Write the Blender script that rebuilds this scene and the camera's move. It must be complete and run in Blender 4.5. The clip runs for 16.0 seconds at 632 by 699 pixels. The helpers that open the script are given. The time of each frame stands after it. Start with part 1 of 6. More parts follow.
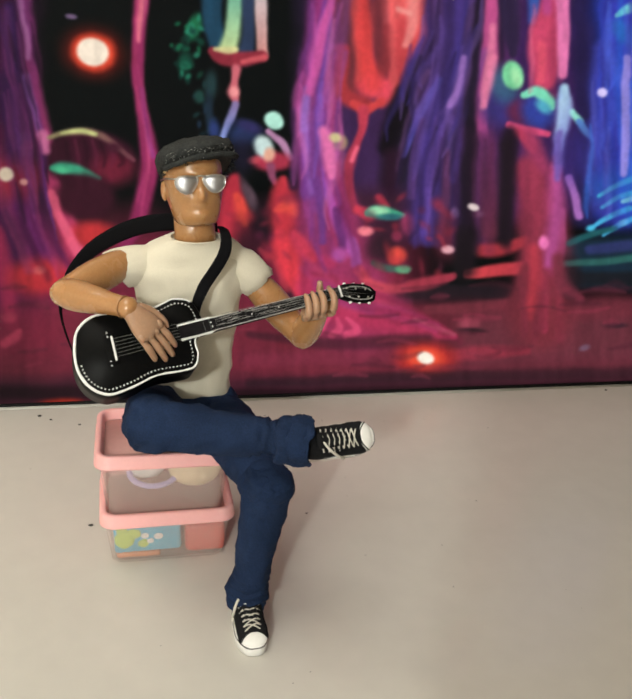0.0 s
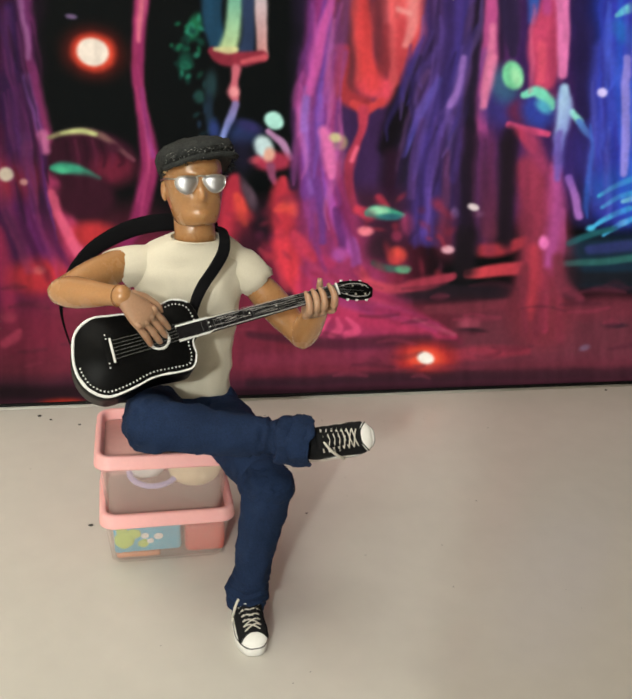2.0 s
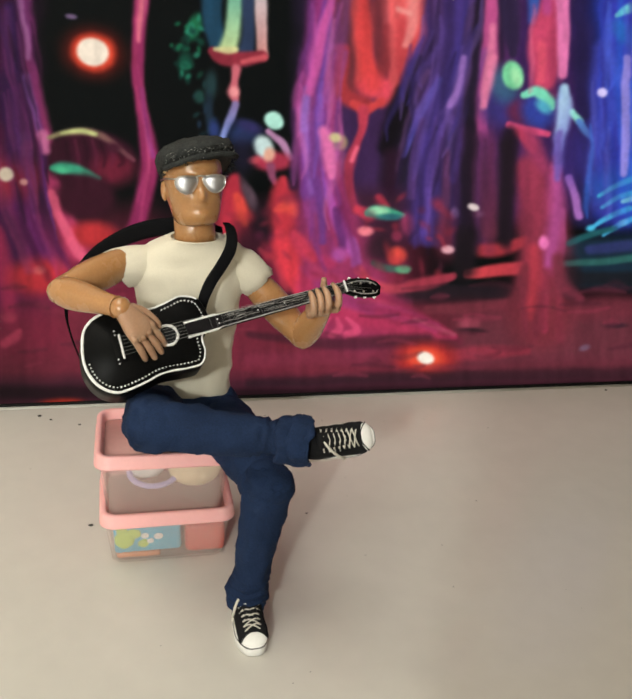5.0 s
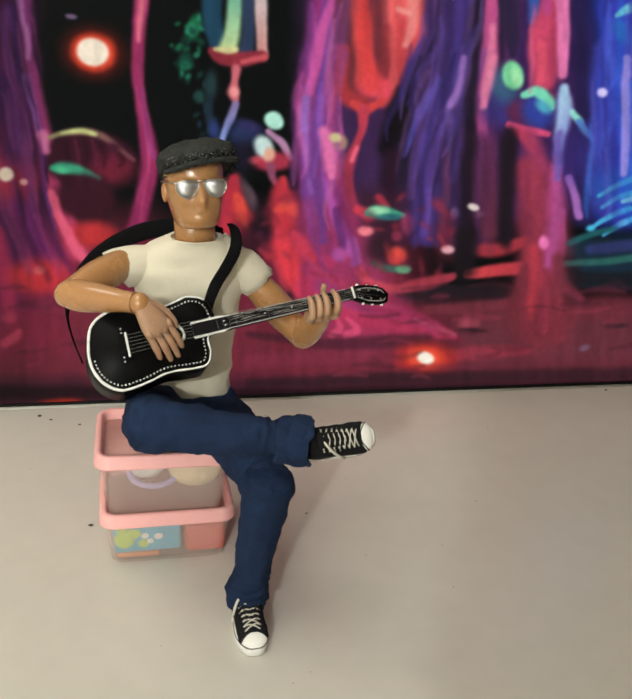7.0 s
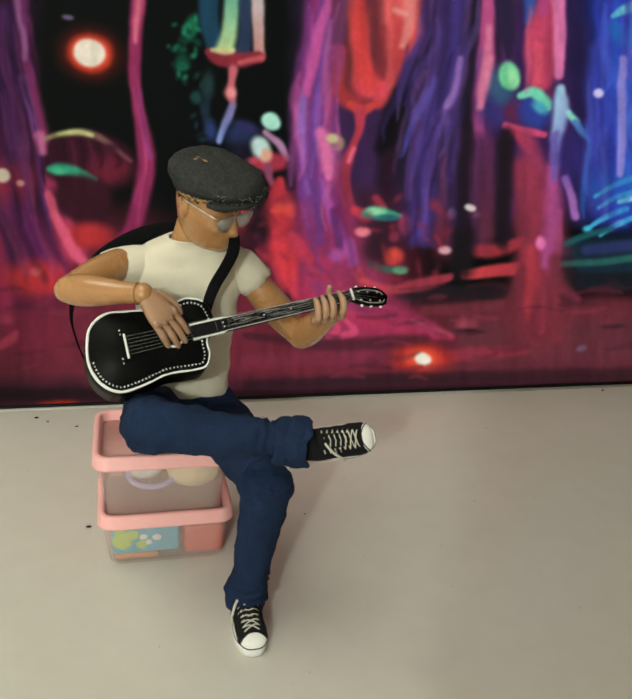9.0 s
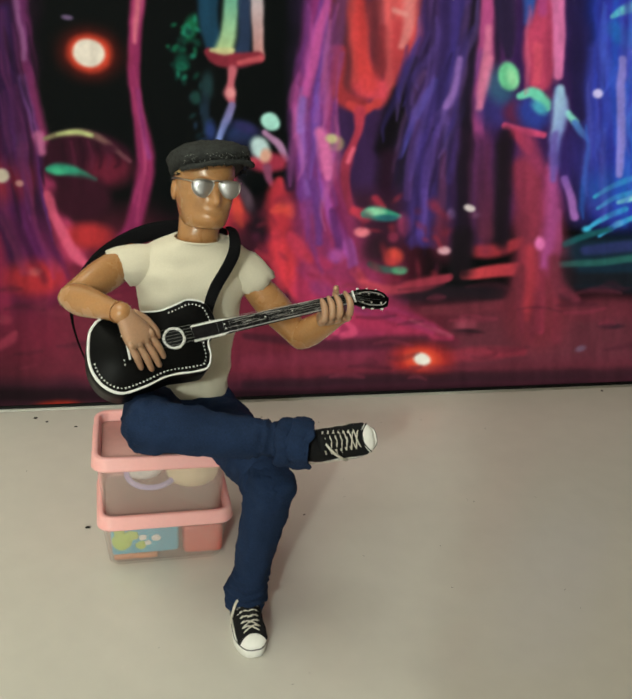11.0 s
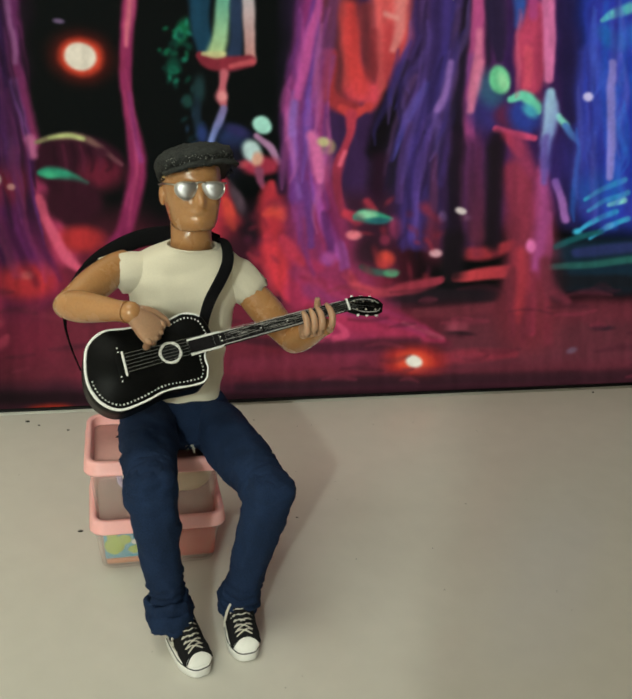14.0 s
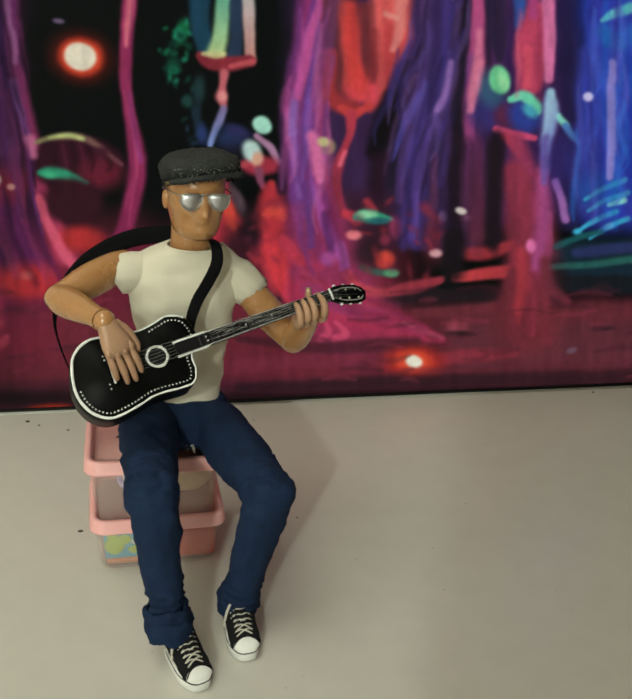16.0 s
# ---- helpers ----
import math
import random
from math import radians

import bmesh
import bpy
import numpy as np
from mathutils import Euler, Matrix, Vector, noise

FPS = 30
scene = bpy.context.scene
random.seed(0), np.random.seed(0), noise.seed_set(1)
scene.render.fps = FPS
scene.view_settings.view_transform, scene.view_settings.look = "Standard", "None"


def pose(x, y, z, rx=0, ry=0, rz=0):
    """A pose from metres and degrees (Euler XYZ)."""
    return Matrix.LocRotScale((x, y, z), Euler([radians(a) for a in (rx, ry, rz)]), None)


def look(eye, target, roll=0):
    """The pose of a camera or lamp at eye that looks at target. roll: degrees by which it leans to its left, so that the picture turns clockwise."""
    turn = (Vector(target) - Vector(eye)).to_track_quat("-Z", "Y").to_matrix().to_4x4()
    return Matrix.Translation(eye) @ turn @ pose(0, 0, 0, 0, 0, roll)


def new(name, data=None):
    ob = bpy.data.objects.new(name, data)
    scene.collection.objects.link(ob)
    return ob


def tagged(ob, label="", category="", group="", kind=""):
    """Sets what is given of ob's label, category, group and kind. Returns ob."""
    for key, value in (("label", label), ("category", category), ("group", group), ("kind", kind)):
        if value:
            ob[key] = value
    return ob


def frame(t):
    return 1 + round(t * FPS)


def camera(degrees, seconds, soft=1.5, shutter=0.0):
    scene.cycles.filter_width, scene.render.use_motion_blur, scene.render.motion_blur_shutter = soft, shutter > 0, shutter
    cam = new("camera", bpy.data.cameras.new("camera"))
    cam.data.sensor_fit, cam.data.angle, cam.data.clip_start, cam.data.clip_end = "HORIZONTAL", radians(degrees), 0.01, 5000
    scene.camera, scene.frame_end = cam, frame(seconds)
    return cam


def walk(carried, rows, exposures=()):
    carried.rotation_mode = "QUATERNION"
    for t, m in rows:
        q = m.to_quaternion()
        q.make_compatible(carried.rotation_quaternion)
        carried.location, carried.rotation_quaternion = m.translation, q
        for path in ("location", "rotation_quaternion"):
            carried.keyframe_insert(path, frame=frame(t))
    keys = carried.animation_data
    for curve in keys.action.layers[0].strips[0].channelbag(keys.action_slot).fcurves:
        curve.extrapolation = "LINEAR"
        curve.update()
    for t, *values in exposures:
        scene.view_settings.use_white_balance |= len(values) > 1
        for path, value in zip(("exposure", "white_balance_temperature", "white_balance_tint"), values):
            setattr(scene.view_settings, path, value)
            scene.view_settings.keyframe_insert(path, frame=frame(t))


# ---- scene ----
cam = camera(38, 16.0, soft=2.2)
walk(cam, [
    (0.0, look((0.0242, -0.4162, 0.3161), (0.1092, -0.0140, 0.1331), 3.312)),
    (7.1, look((0.0242, -0.4162, 0.3161), (0.1092, -0.0140, 0.1331), 3.312)),
    (7.5, look((0.0225, -0.4162, 0.3141), (0.1100, -0.0137, 0.1328), 3.293)),
    (9.2, look((0.0225, -0.4162, 0.3141), (0.1100, -0.0137, 0.1328), 3.293)),
    (11.3, look((0.0219, -0.4156, 0.3143), (0.1102, -0.0134, 0.1330), 3.348)),
    (11.6, look((0.0219, -0.4156, 0.3143), (0.1102, -0.0134, 0.1330), 3.348)),
    (12.2, look((0.0215, -0.4159, 0.3165), (0.1137, -0.0144, 0.1354), 3.438)),
    (16.0, look((0.0215, -0.4159, 0.3165), (0.1137, -0.0144, 0.1354), 3.438)),
], exposures=[(0.0, 0.13, 6500, 10), (0.6, 0.13, 6500, 10), (1.0, -0.13, 6500, 3), (1.5, 0.09, 6500, 9), (4.0, 0.12, 6500, 10), (7.0, 0.06, 6500, 8), (8.0, -0.04, 6500, 5), (8.5, -0.15, 6500, 1), (9.2, -0.09, 6500, 2), (12.0, -0.20, 6500, -1), (16.0, -0.29, 6500, -2)])

# ---- light: a front-left key and two added soft fills, none of their sources seen ----
world = bpy.data.worlds.new("room_air")
world.use_nodes = True
world.node_tree.nodes["Background"].inputs[0].default_value = (0.9, 0.95, 1.0, 1)
world.node_tree.nodes["Background"].inputs[1].default_value = 0.02
scene.world = world


def area_lamp(name, eye, target, size, watts, colour):
    d = bpy.data.lights.new(name, "AREA")
    d.shape, d.size, d.energy, d.color = "DISK", size, watts, colour
    ob = new(name, d)
    ob.matrix_world = look(eye, target)
    return ob


# small key light, placed to match the direction of the cast shadows
LAMP = Vector((-0.44, -1.40, 0.80))
d = bpy.data.lights.new("floor_lamp_light", "POINT")
d.energy, d.shadow_soft_size, d.color = 37, 0.032, (0.97, 0.99, 0.92)
new("floor_lamp_light", d).location = LAMP
# soft fill added at the front left to brighten the doll's front
area_lamp("window_light", (-0.95, -1.95, 0.80), (0.05, 0, 0.12), 1.15, 12, (0.98, 0.98, 0.90))
# warm overhead fill, added to lift the ambient level
area_lamp("ceiling_panel_light", (-0.35, -0.05, 1.80), (-0.2, 0.0, 0), 1.3, 18.8, (1.0, 0.95, 0.85))


# ---- materials ----
def lin(c):
    return tuple(((v / 255) / 12.92 if v <= 10 else ((v / 255 + 0.055) / 1.055) ** 2.4) for v in c)


def material(name, colour, rough=0.5, metal=0.0, vary=0.15, grain=400.0, bump=0.1, stain=40.0, dist=0.0003,
             coat=0.0, transmission=0.0, ior=1.45, spec=0.5, sheen=0.0, sss=0.0, alpha=1.0):
    """A surface with grain and stains at two scales."""
    m = bpy.data.materials.new(name)
    m.use_nodes = True
    nt = m.node_tree
    b = nt.nodes["Principled BSDF"]
    tc = nt.nodes.new("ShaderNodeTexCoord")
    n1, n2 = nt.nodes.new("ShaderNodeTexNoise"), nt.nodes.new("ShaderNodeTexNoise")
    n1.inputs["Scale"].default_value, n2.inputs["Scale"].default_value = grain, stain
    n1.inputs["Detail"].default_value = n2.inputs["Detail"].default_value = 4
    add = nt.nodes.new("ShaderNodeMath")
    add.operation = "ADD"
    ramp = nt.nodes.new("ShaderNodeMapRange")
    ramp.inputs["From Min"].default_value, ramp.inputs["From Max"].default_value = 0.6, 1.4
    ramp.inputs["To Min"].default_value, ramp.inputs["To Max"].default_value = 1 - vary, 1 + vary
    mul = nt.nodes.new("ShaderNodeVectorMath")
    mul.operation = "SCALE"
    mul.inputs[0].default_value = colour[:3]
    for n in (n1, n2):
        nt.links.new(tc.outputs["Object"], n.inputs["Vector"])
    nt.links.new(n1.outputs[0], add.inputs[0])
    nt.links.new(n2.outputs[0], add.inputs[1])
    nt.links.new(add.outputs[0], ramp.inputs["Value"])
    nt.links.new(ramp.outputs[0], mul.inputs["Scale"])
    nt.links.new(mul.outputs[0], b.inputs["Base Color"])
    rr = nt.nodes.new("ShaderNodeMapRange")
    rr.inputs["From Min"].default_value, rr.inputs["From Max"].default_value = 0.05, 0.95
    rr.inputs["To Min"].default_value, rr.inputs["To Max"].default_value = max(0.02, rough * 0.85), min(1, rough * 1.15)
    nt.links.new(n2.outputs[0], rr.inputs["Value"])
    nt.links.new(rr.outputs[0], b.inputs["Roughness"])
    b.inputs["Metallic"].default_value = metal
    b.inputs["IOR"].default_value = ior
    b.inputs["Coat Weight"].default_value = coat
    b.inputs["Transmission Weight"].default_value = transmission
    b.inputs["Specular IOR Level"].default_value = spec
    b.inputs["Sheen Weight"].default_value = sheen
    b.inputs["Alpha"].default_value = alpha
    if sss:
        b.inputs["Subsurface Weight"].default_value = sss
        b.inputs["Subsurface Radius"].default_value = (0.003, 0.0015, 0.001)
        b.inputs["Subsurface Scale"].default_value = 1.0
    if bump:
        bn = nt.nodes.new("ShaderNodeBump")
        bn.inputs["Strength"].default_value, bn.inputs["Distance"].default_value = bump, dist
        nt.links.new(n1.outputs[0], bn.inputs["Height"])
        nt.links.new(bn.outputs[0], b.inputs["Normal"])
    return m


def weave(m, scale, strength, dist):
    """Adds a twill weave to a material's relief."""
    nt = m.node_tree
    b = nt.nodes["Principled BSDF"]
    tc = nt.nodes.new("ShaderNodeTexCoord")
    w = nt.nodes.new("ShaderNodeTexWave")
    w.bands_direction = "DIAGONAL"
    w.inputs["Scale"].default_value, w.inputs["Distortion"].default_value = scale, 2.0
    nt.links.new(tc.outputs["Object"], w.inputs["Vector"])
    bn = nt.nodes.new("ShaderNodeBump")
    bn.inputs["Strength"].default_value, bn.inputs["Distance"].default_value = strength, dist
    nt.links.new(w.outputs[1], bn.inputs["Height"])
    for l in list(b.inputs["Normal"].links):
        nt.links.new(l.from_socket, bn.inputs["Normal"])
    nt.links.new(bn.outputs[0], b.inputs["Normal"])
    return m


SKIN = material("doll_vinyl", (0.42, 0.210, 0.084), 0.27, vary=0.12, grain=900, bump=0.05, stain=70, coat=0.6, sss=0.12)
HAIR = material("fair_hair_paint", (0.44, 0.30, 0.12), 0.5, vary=0.3, grain=1200)
PALM = material("pale_vinyl", (0.42, 0.245, 0.150), 0.38, vary=0.12, grain=900, bump=0.05, coat=0.3, sss=0.15)
COTTON = weave(material("white_cotton", (0.66, 0.61, 0.49), 0.9, vary=0.06, grain=1500, bump=0.3, sheen=0.2), 700, 0.15, 0.0001)
DENIM = weave(material("blue_denim", (0.0130, 0.0250, 0.062), 0.9, vary=0.42, grain=1500, bump=0.4, stain=45, dist=0.0004, spec=0.12), 900, 0.35, 0.0002)
TWEED = material("charcoal_tweed", (0.034, 0.036, 0.035), 0.95, vary=0.6, grain=1400, bump=0.9, stain=500, dist=0.0008, spec=0.2)
CANVAS = weave(material("black_canvas", (0.010, 0.010, 0.011), 0.85, vary=0.35, grain=2000, bump=0.4, spec=0.15), 1200, 0.3, 0.0001)
RUBBER = material("white_rubber", (0.80, 0.79, 0.76), 0.45, vary=0.05, grain=600, bump=0.08)
LACE = material("grey_lace", (0.60, 0.57, 0.50), 0.9, vary=0.15, grain=2500, bump=0.4)
BLACKGLOSS = material("black_lacquer", (0.004, 0.004, 0.004), 0.38, vary=0.4, grain=500, bump=0.05, spec=0.06)
WHITEPAINT = material("white_paint", (0.80, 0.80, 0.78), 0.55, vary=0.10, grain=900, bump=0.3)
FRET = material("dark_fretboard", (0.009, 0.008, 0.009), 0.75, vary=0.6, grain=700, bump=0.4, spec=0.08)
DULL = material("dull_fret_wire", (0.10, 0.10, 0.10), 0.5, metal=0.6)
STRING = material("nylon_string", (0.24, 0.24, 0.23), 0.4, metal=0.5, vary=0.2)
SCUFF = material("pale_scuff", (0.34, 0.33, 0.32), 0.6, vary=0.5)
STRAP = weave(material("black_webbing", (0.005, 0.005, 0.006), 0.9, vary=0.3, grain=1500, bump=0.3, spec=0.1), 800, 0.3, 0.0001)
MIRROR = material("mirror_lens", (0.62, 0.63, 0.66), 0.46, metal=1.0, vary=0.04, grain=200, bump=0.02)
THREAD = material("pale_wool", (0.22, 0.22, 0.21), 0.9, vary=0.5)
WIRE = material("silver_wire", (0.65, 0.62, 0.58), 0.3, metal=1.0, vary=0.1)
PINK = material("pink_plastic", (0.86, 0.44, 0.43), 0.38, vary=0.04, grain=500, bump=0.05, sss=0.1)
TUB = material("frosted_plastic", (0.88, 0.72, 0.66), 0.4, vary=0.03, grain=300, bump=0.03, alpha=0.19, spec=0.5)
TABLE = material("table_laminate", (0.590, 0.562, 0.510), 0.30, vary=0.045, grain=60, bump=0.03, stain=7, dist=0.0002, coat=0.15)
SPECK = material("dark_crumb", (0.02, 0.018, 0.016), 0.8)
BEZEL = material("black_bezel", (0.006, 0.006, 0.006), 0.7, vary=0.2, spec=0.2)
WALL = material("room_plaster", (0.66, 0.62, 0.55), 0.9, vary=0.06, grain=60, bump=0.2, stain=3, dist=0.001)
PANEL = material("panel_white", (0.8, 0.78, 0.72), 0.7)
FLOOR = material("floor_tile", (0.42, 0.37, 0.32), 0.4, vary=0.12, grain=20, stain=2)
# the lid's pink made darker, recess shade put into the colour
LIDSHADE = material("shaded_pink_plastic", (0.62, 0.34, 0.315), 0.42, vary=0.08, grain=300, bump=0.05)
LILAC = material("lilac_plastic", (0.48, 0.42, 0.72), 0.4, vary=0.1)
CREAM = material("cream_ball", (0.75, 0.62, 0.42), 0.6, vary=0.08)
BLUE = material("blue_wrapper", (0.07, 0.46, 0.66), 0.35, vary=0.25, grain=90)
GREEN = material("lime_print", (0.45, 0.65, 0.10), 0.4, vary=0.25, grain=120)
RED = material("red_plastic", (0.62, 0.09, 0.07), 0.4, vary=0.12)
ORANGE = material("orange_print", (0.70, 0.26, 0.12), 0.4, vary=0.2)
DOT = material("white_print", (0.8, 0.8, 0.78), 0.5)
GLOW = bpy.data.materials.new("glowing_pane")
GLOW.use_nodes = True
GLOW.node_tree.nodes["Principled BSDF"].inputs["Emission Color"].default_value = (1, 0.85, 0.65, 1)
GLOW.node_tree.nodes["Principled BSDF"].inputs["Emission Strength"].default_value = 0.8


# ---- mesh helpers ----
def mesh_of(bm, name, mat, smooth=True):
    bmesh.ops.recalc_face_normals(bm, faces=bm.faces)
    me = bpy.data.meshes.new(name)
    bm.to_mesh(me)
    bm.free()
    for p in me.polygons:
        p.use_smooth = smooth
    me.materials.append(mat)
    return me


def part(name, bm, mat, parent=None, label="", smooth=True):
    ob = new(name, mesh_of(bm, name, mat, smooth))
    if parent is not None:
        ob.parent = parent
    if label:
        tagged(ob, label)
    return ob


def thing(name, place=(0, 0, 0), label="", category="", group="", kind=""):
    ob = new(name)
    ob.empty_display_size = 0.01
    ob.location = place
    return tagged(ob, label, category, group, kind)


def loft(bm, rings, n=24, caps=True, closed_shape=None):
    """Rings of (centre, a, b[, power]): super-ellipses on the half axes a and b."""
    rows = []
    for ring in rings:
        c, a, b = Vector(ring[0]), Vector(ring[1]), Vector(ring[2])
        p = ring[3] if len(ring) > 3 else 2.0
        row = []
        for i in range(n):
            t = 2 * math.pi * i / n
            ct, st = math.cos(t), math.sin(t)
            u = math.copysign(abs(ct) ** (2 / p), ct)
            v = math.copysign(abs(st) ** (2 / p), st)
            row.append(bm.verts.new(c + a * u + b * v))
        rows.append(row)
    for r0, r1 in zip(rows, rows[1:]):
        for i in range(n):
            bm.faces.new((r0[i], r0[(i + 1) % n], r1[(i + 1) % n], r1[i]))
    if caps:
        bm.faces.new(rows[0][::-1])
        bm.faces.new(rows[-1])
    return rows


def ease(points, steps):
    """A smooth curve through points (tuples of any length)."""
    pts = [np.array(p, float) for p in points]
    pts = [2 * pts[0] - pts[1]] + pts + [2 * pts[-1] - pts[-2]]
    out = []
    for i in range(1, len(pts) - 2):
        a, b, c, d = pts[i - 1:i + 3]
        for k in range(steps):
            t = k / steps
            out.append(0.5 * (2 * b + (c - a) * t + (2 * a - 5 * b + 4 * c - d) * t * t + (3 * b - a - 3 * c + d) * t ** 3))
    out.append(pts[-2])
    return out


def ring_ease(points, steps):
    pts = [np.array(p, float) for p in points]
    n = len(pts)
    out = []
    for i in range(n):
        a, b, c, d = pts[i - 1], pts[i], pts[(i + 1) % n], pts[(i + 2) % n]
        for k in range(steps):
            t = k / steps
            out.append(0.5 * (2 * b + (c - a) * t + (2 * a - 5 * b + 4 * c - d) * t * t + (3 * b - a - 3 * c + d) * t ** 3))
    return out


def tube(bm, points, radius, n=8, flat=1.0, side=None, steps=0, power=2.0):
    """A rope or band along points; radius is a number or one for each point; side: the way of its breadth."""
    if not isinstance(radius, (list, tuple)):
        radius = [radius] * len(points)
    rows = [(*p, r) for p, r in zip(points, radius)]
    if steps:
        rows = ease(rows, steps)
    pts = [Vector(r[:3]) for r in rows]
    rings = []
    for i, p in enumerate(pts):
        t = (pts[min(i + 1, len(pts) - 1)] - pts[max(i - 1, 0)]).normalized()
        s = Vector(side) if side is not None else (Vector((0, 0, 1)) if abs(t.z) < 0.9 else Vector((1, 0, 0)))
        u = (s - t * s.dot(t)).normalized()
        v = t.cross(u)
        rings.append((p, u * rows[i][3], v * rows[i][3] * flat, power))
    loft(bm, rings, n)


def box(bm, lo, hi, bevel=0.0, seg=2):
    vs = [bm.verts.new((x, y, z)) for x in (lo[0], hi[0]) for y in (lo[1], hi[1]) for z in (lo[2], hi[2])]
    fs = [(0, 1, 3, 2), (4, 6, 7, 5), (0, 4, 5, 1), (2, 3, 7, 6), (0, 2, 6, 4), (1, 5, 7, 3)]
    faces = [bm.faces.new([vs[i] for i in f]) for f in fs]
    if bevel:
        edges = list({e for f in faces for e in f.edges})
        bmesh.ops.bevel(bm, geom=edges, offset=bevel, segments=seg, affect="EDGES", profile=0.5)


def ball(bm, c, r, sx=1, sy=1, sz=1, u=16, v=10):
    m = Matrix.Translation(c) @ Matrix.Diagonal((sx, sy, sz, 1))
    return bmesh.ops.create_uvsphere(bm, u_segments=u, v_segments=v, radius=r, matrix=m)["verts"]


def ruffle(bm, amount, scale, seed=0.0):
    """Uneven folds and dents along the normals."""
    bm.normal_update()
    for v in bm.verts:
        v.co += v.normal * amount * noise.noise(v.co * scale + Vector((seed, seed * 2, -seed)))


def aim(a, b, front):
    """The pose of a limb piece that hangs along its own -z from a towards b, its own -y towards front."""
    a, b, f = Vector(a), Vector(b), Vector(front)
    z = (a - b).normalized()
    y = -(f - z * f.dot(z)).normalized()
    x = y.cross(z)
    return Matrix.Translation(a) @ Matrix((x, y, z)).transposed().to_4x4()


def stand(p, forward, up):
    """The pose of a thing at p with its own -y forwards and its own z up."""
    y = -Vector(forward).normalized()
    z = Vector(up)
    z = (z - y * z.dot(y)).normalized()
    x = y.cross(z)
    return Matrix.Translation(p) @ Matrix((x, y, z)).transposed().to_4x4()


# ---- the room ----
def slab(name, lo, hi, mat, label, bevel=0.0):
    bm = bmesh.new()
    box(bm, lo, hi, bevel)
    return tagged(part(name, bm, mat, smooth=False), label, name.split("_")[0], kind="structure")


slab("floor", (-1.9, -2.4, -0.80), (2.3, 1.1, -0.75), FLOOR, "plain brown tiled floor of the room")
slab("ceiling", (-1.9, -2.4, 1.85), (2.3, 1.1, 1.90), WALL, "plain cream ceiling of the room")
slab("wall_back", (-1.9, 1.0, -0.75), (2.3, 1.1, 1.85), WALL, "plain cream plaster wall behind the screen")
slab("wall_front", (-1.9, -2.4, -0.75), (2.3, -2.3, 1.85), WALL, "plain cream plaster wall of the room")
slab("wall_left", (-1.9, -2.3, -0.75), (-1.8, 1.0, 1.85), WALL, "plain cream plaster wall of the room")
slab("wall_right", (2.2, -2.3, -0.75), (2.3, 1.0, 1.85), WALL, "plain cream plaster wall of the room")
# added out of view: its edge blocks the key light right of the doll
slab("wall_return", (-0.037, -0.60, -0.75), (2.2, -0.52, 1.85), WALL, "plain cream wall end, unseen, added to shade the table's right side")

YB = 0.192
table = slab("table_top", (-0.75, -0.50, -0.025), (1.05, YB, 0.0), TABLE, "glossy beige laminate table top with dark crumbs", 0.003)
bm = bmesh.new()
for x, y in ((-0.70, -0.45), (1.0, -0.45), (-0.70, 0.14), (1.0, 0.14)):
    box(bm, (x - 0.025, y - 0.025, -0.75), (x + 0.025, y + 0.025, -0.026), 0.003)
tagged(part("table_frame", bm, TABLE), "plain beige legs of the table", "table", kind="structure")

# unseen lamp stand, added under the key light
lamp = thing("floor_lamp", (LAMP.x, LAMP.y, -0.75), "slim black floor lamp, unseen, added to carry the key light", "floor lamp")
bm = bmesh.new()
loft(bm, [((0, 0, z), Vector((r, 0, 0)), Vector((0, r, 0))) for z, r in ((0, 0.13), (0.012, 0.13), (0.018, 0.12), (0.022, 0.02))], 32)
part("base", bm, BEZEL, lamp)
bm = bmesh.new()
tube(bm, [(0, 0, 0.02), (0, 0, 1.46)], 0.009, 12)
part("pole", bm, BEZEL, lamp)
bm = bmesh.new()
tube(bm, [(0, 0, 1.455), (0, 0, 1.50)], [0.017, 0.015], 16)
part("socket", bm, BEZEL, lamp)
# unseen panel added above the overhead fill
panel = thing("ceiling_panel", (-0.35, -0.05, 1.85), "flat square white panel, unseen, added for the overhead fill", "ceiling lamp")
bm = bmesh.new()
box(bm, (-0.62, -0.62, -0.03), (0.62, 0.62, 0.0), 0.004)
part("frame", bm, PANEL, panel)
# glowing pane added out of view behind the front fill
bm = bmesh.new()
box(bm, (-1.52, -2.31, 0.15), (-0.35, -2.296, 1.35), 0.0)
tagged(part("window_1", bm, GLOW), "bright pale glowing pane, unseen, added to the front wall", "window", kind="structure")


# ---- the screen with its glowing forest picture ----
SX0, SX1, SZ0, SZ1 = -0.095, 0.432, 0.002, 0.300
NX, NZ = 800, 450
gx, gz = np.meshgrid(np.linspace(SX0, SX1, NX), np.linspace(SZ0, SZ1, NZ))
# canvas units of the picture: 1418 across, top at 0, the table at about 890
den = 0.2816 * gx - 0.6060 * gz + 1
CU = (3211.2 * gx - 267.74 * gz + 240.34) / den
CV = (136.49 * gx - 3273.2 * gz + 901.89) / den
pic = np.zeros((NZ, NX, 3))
rng = np.random.default_rng(5)


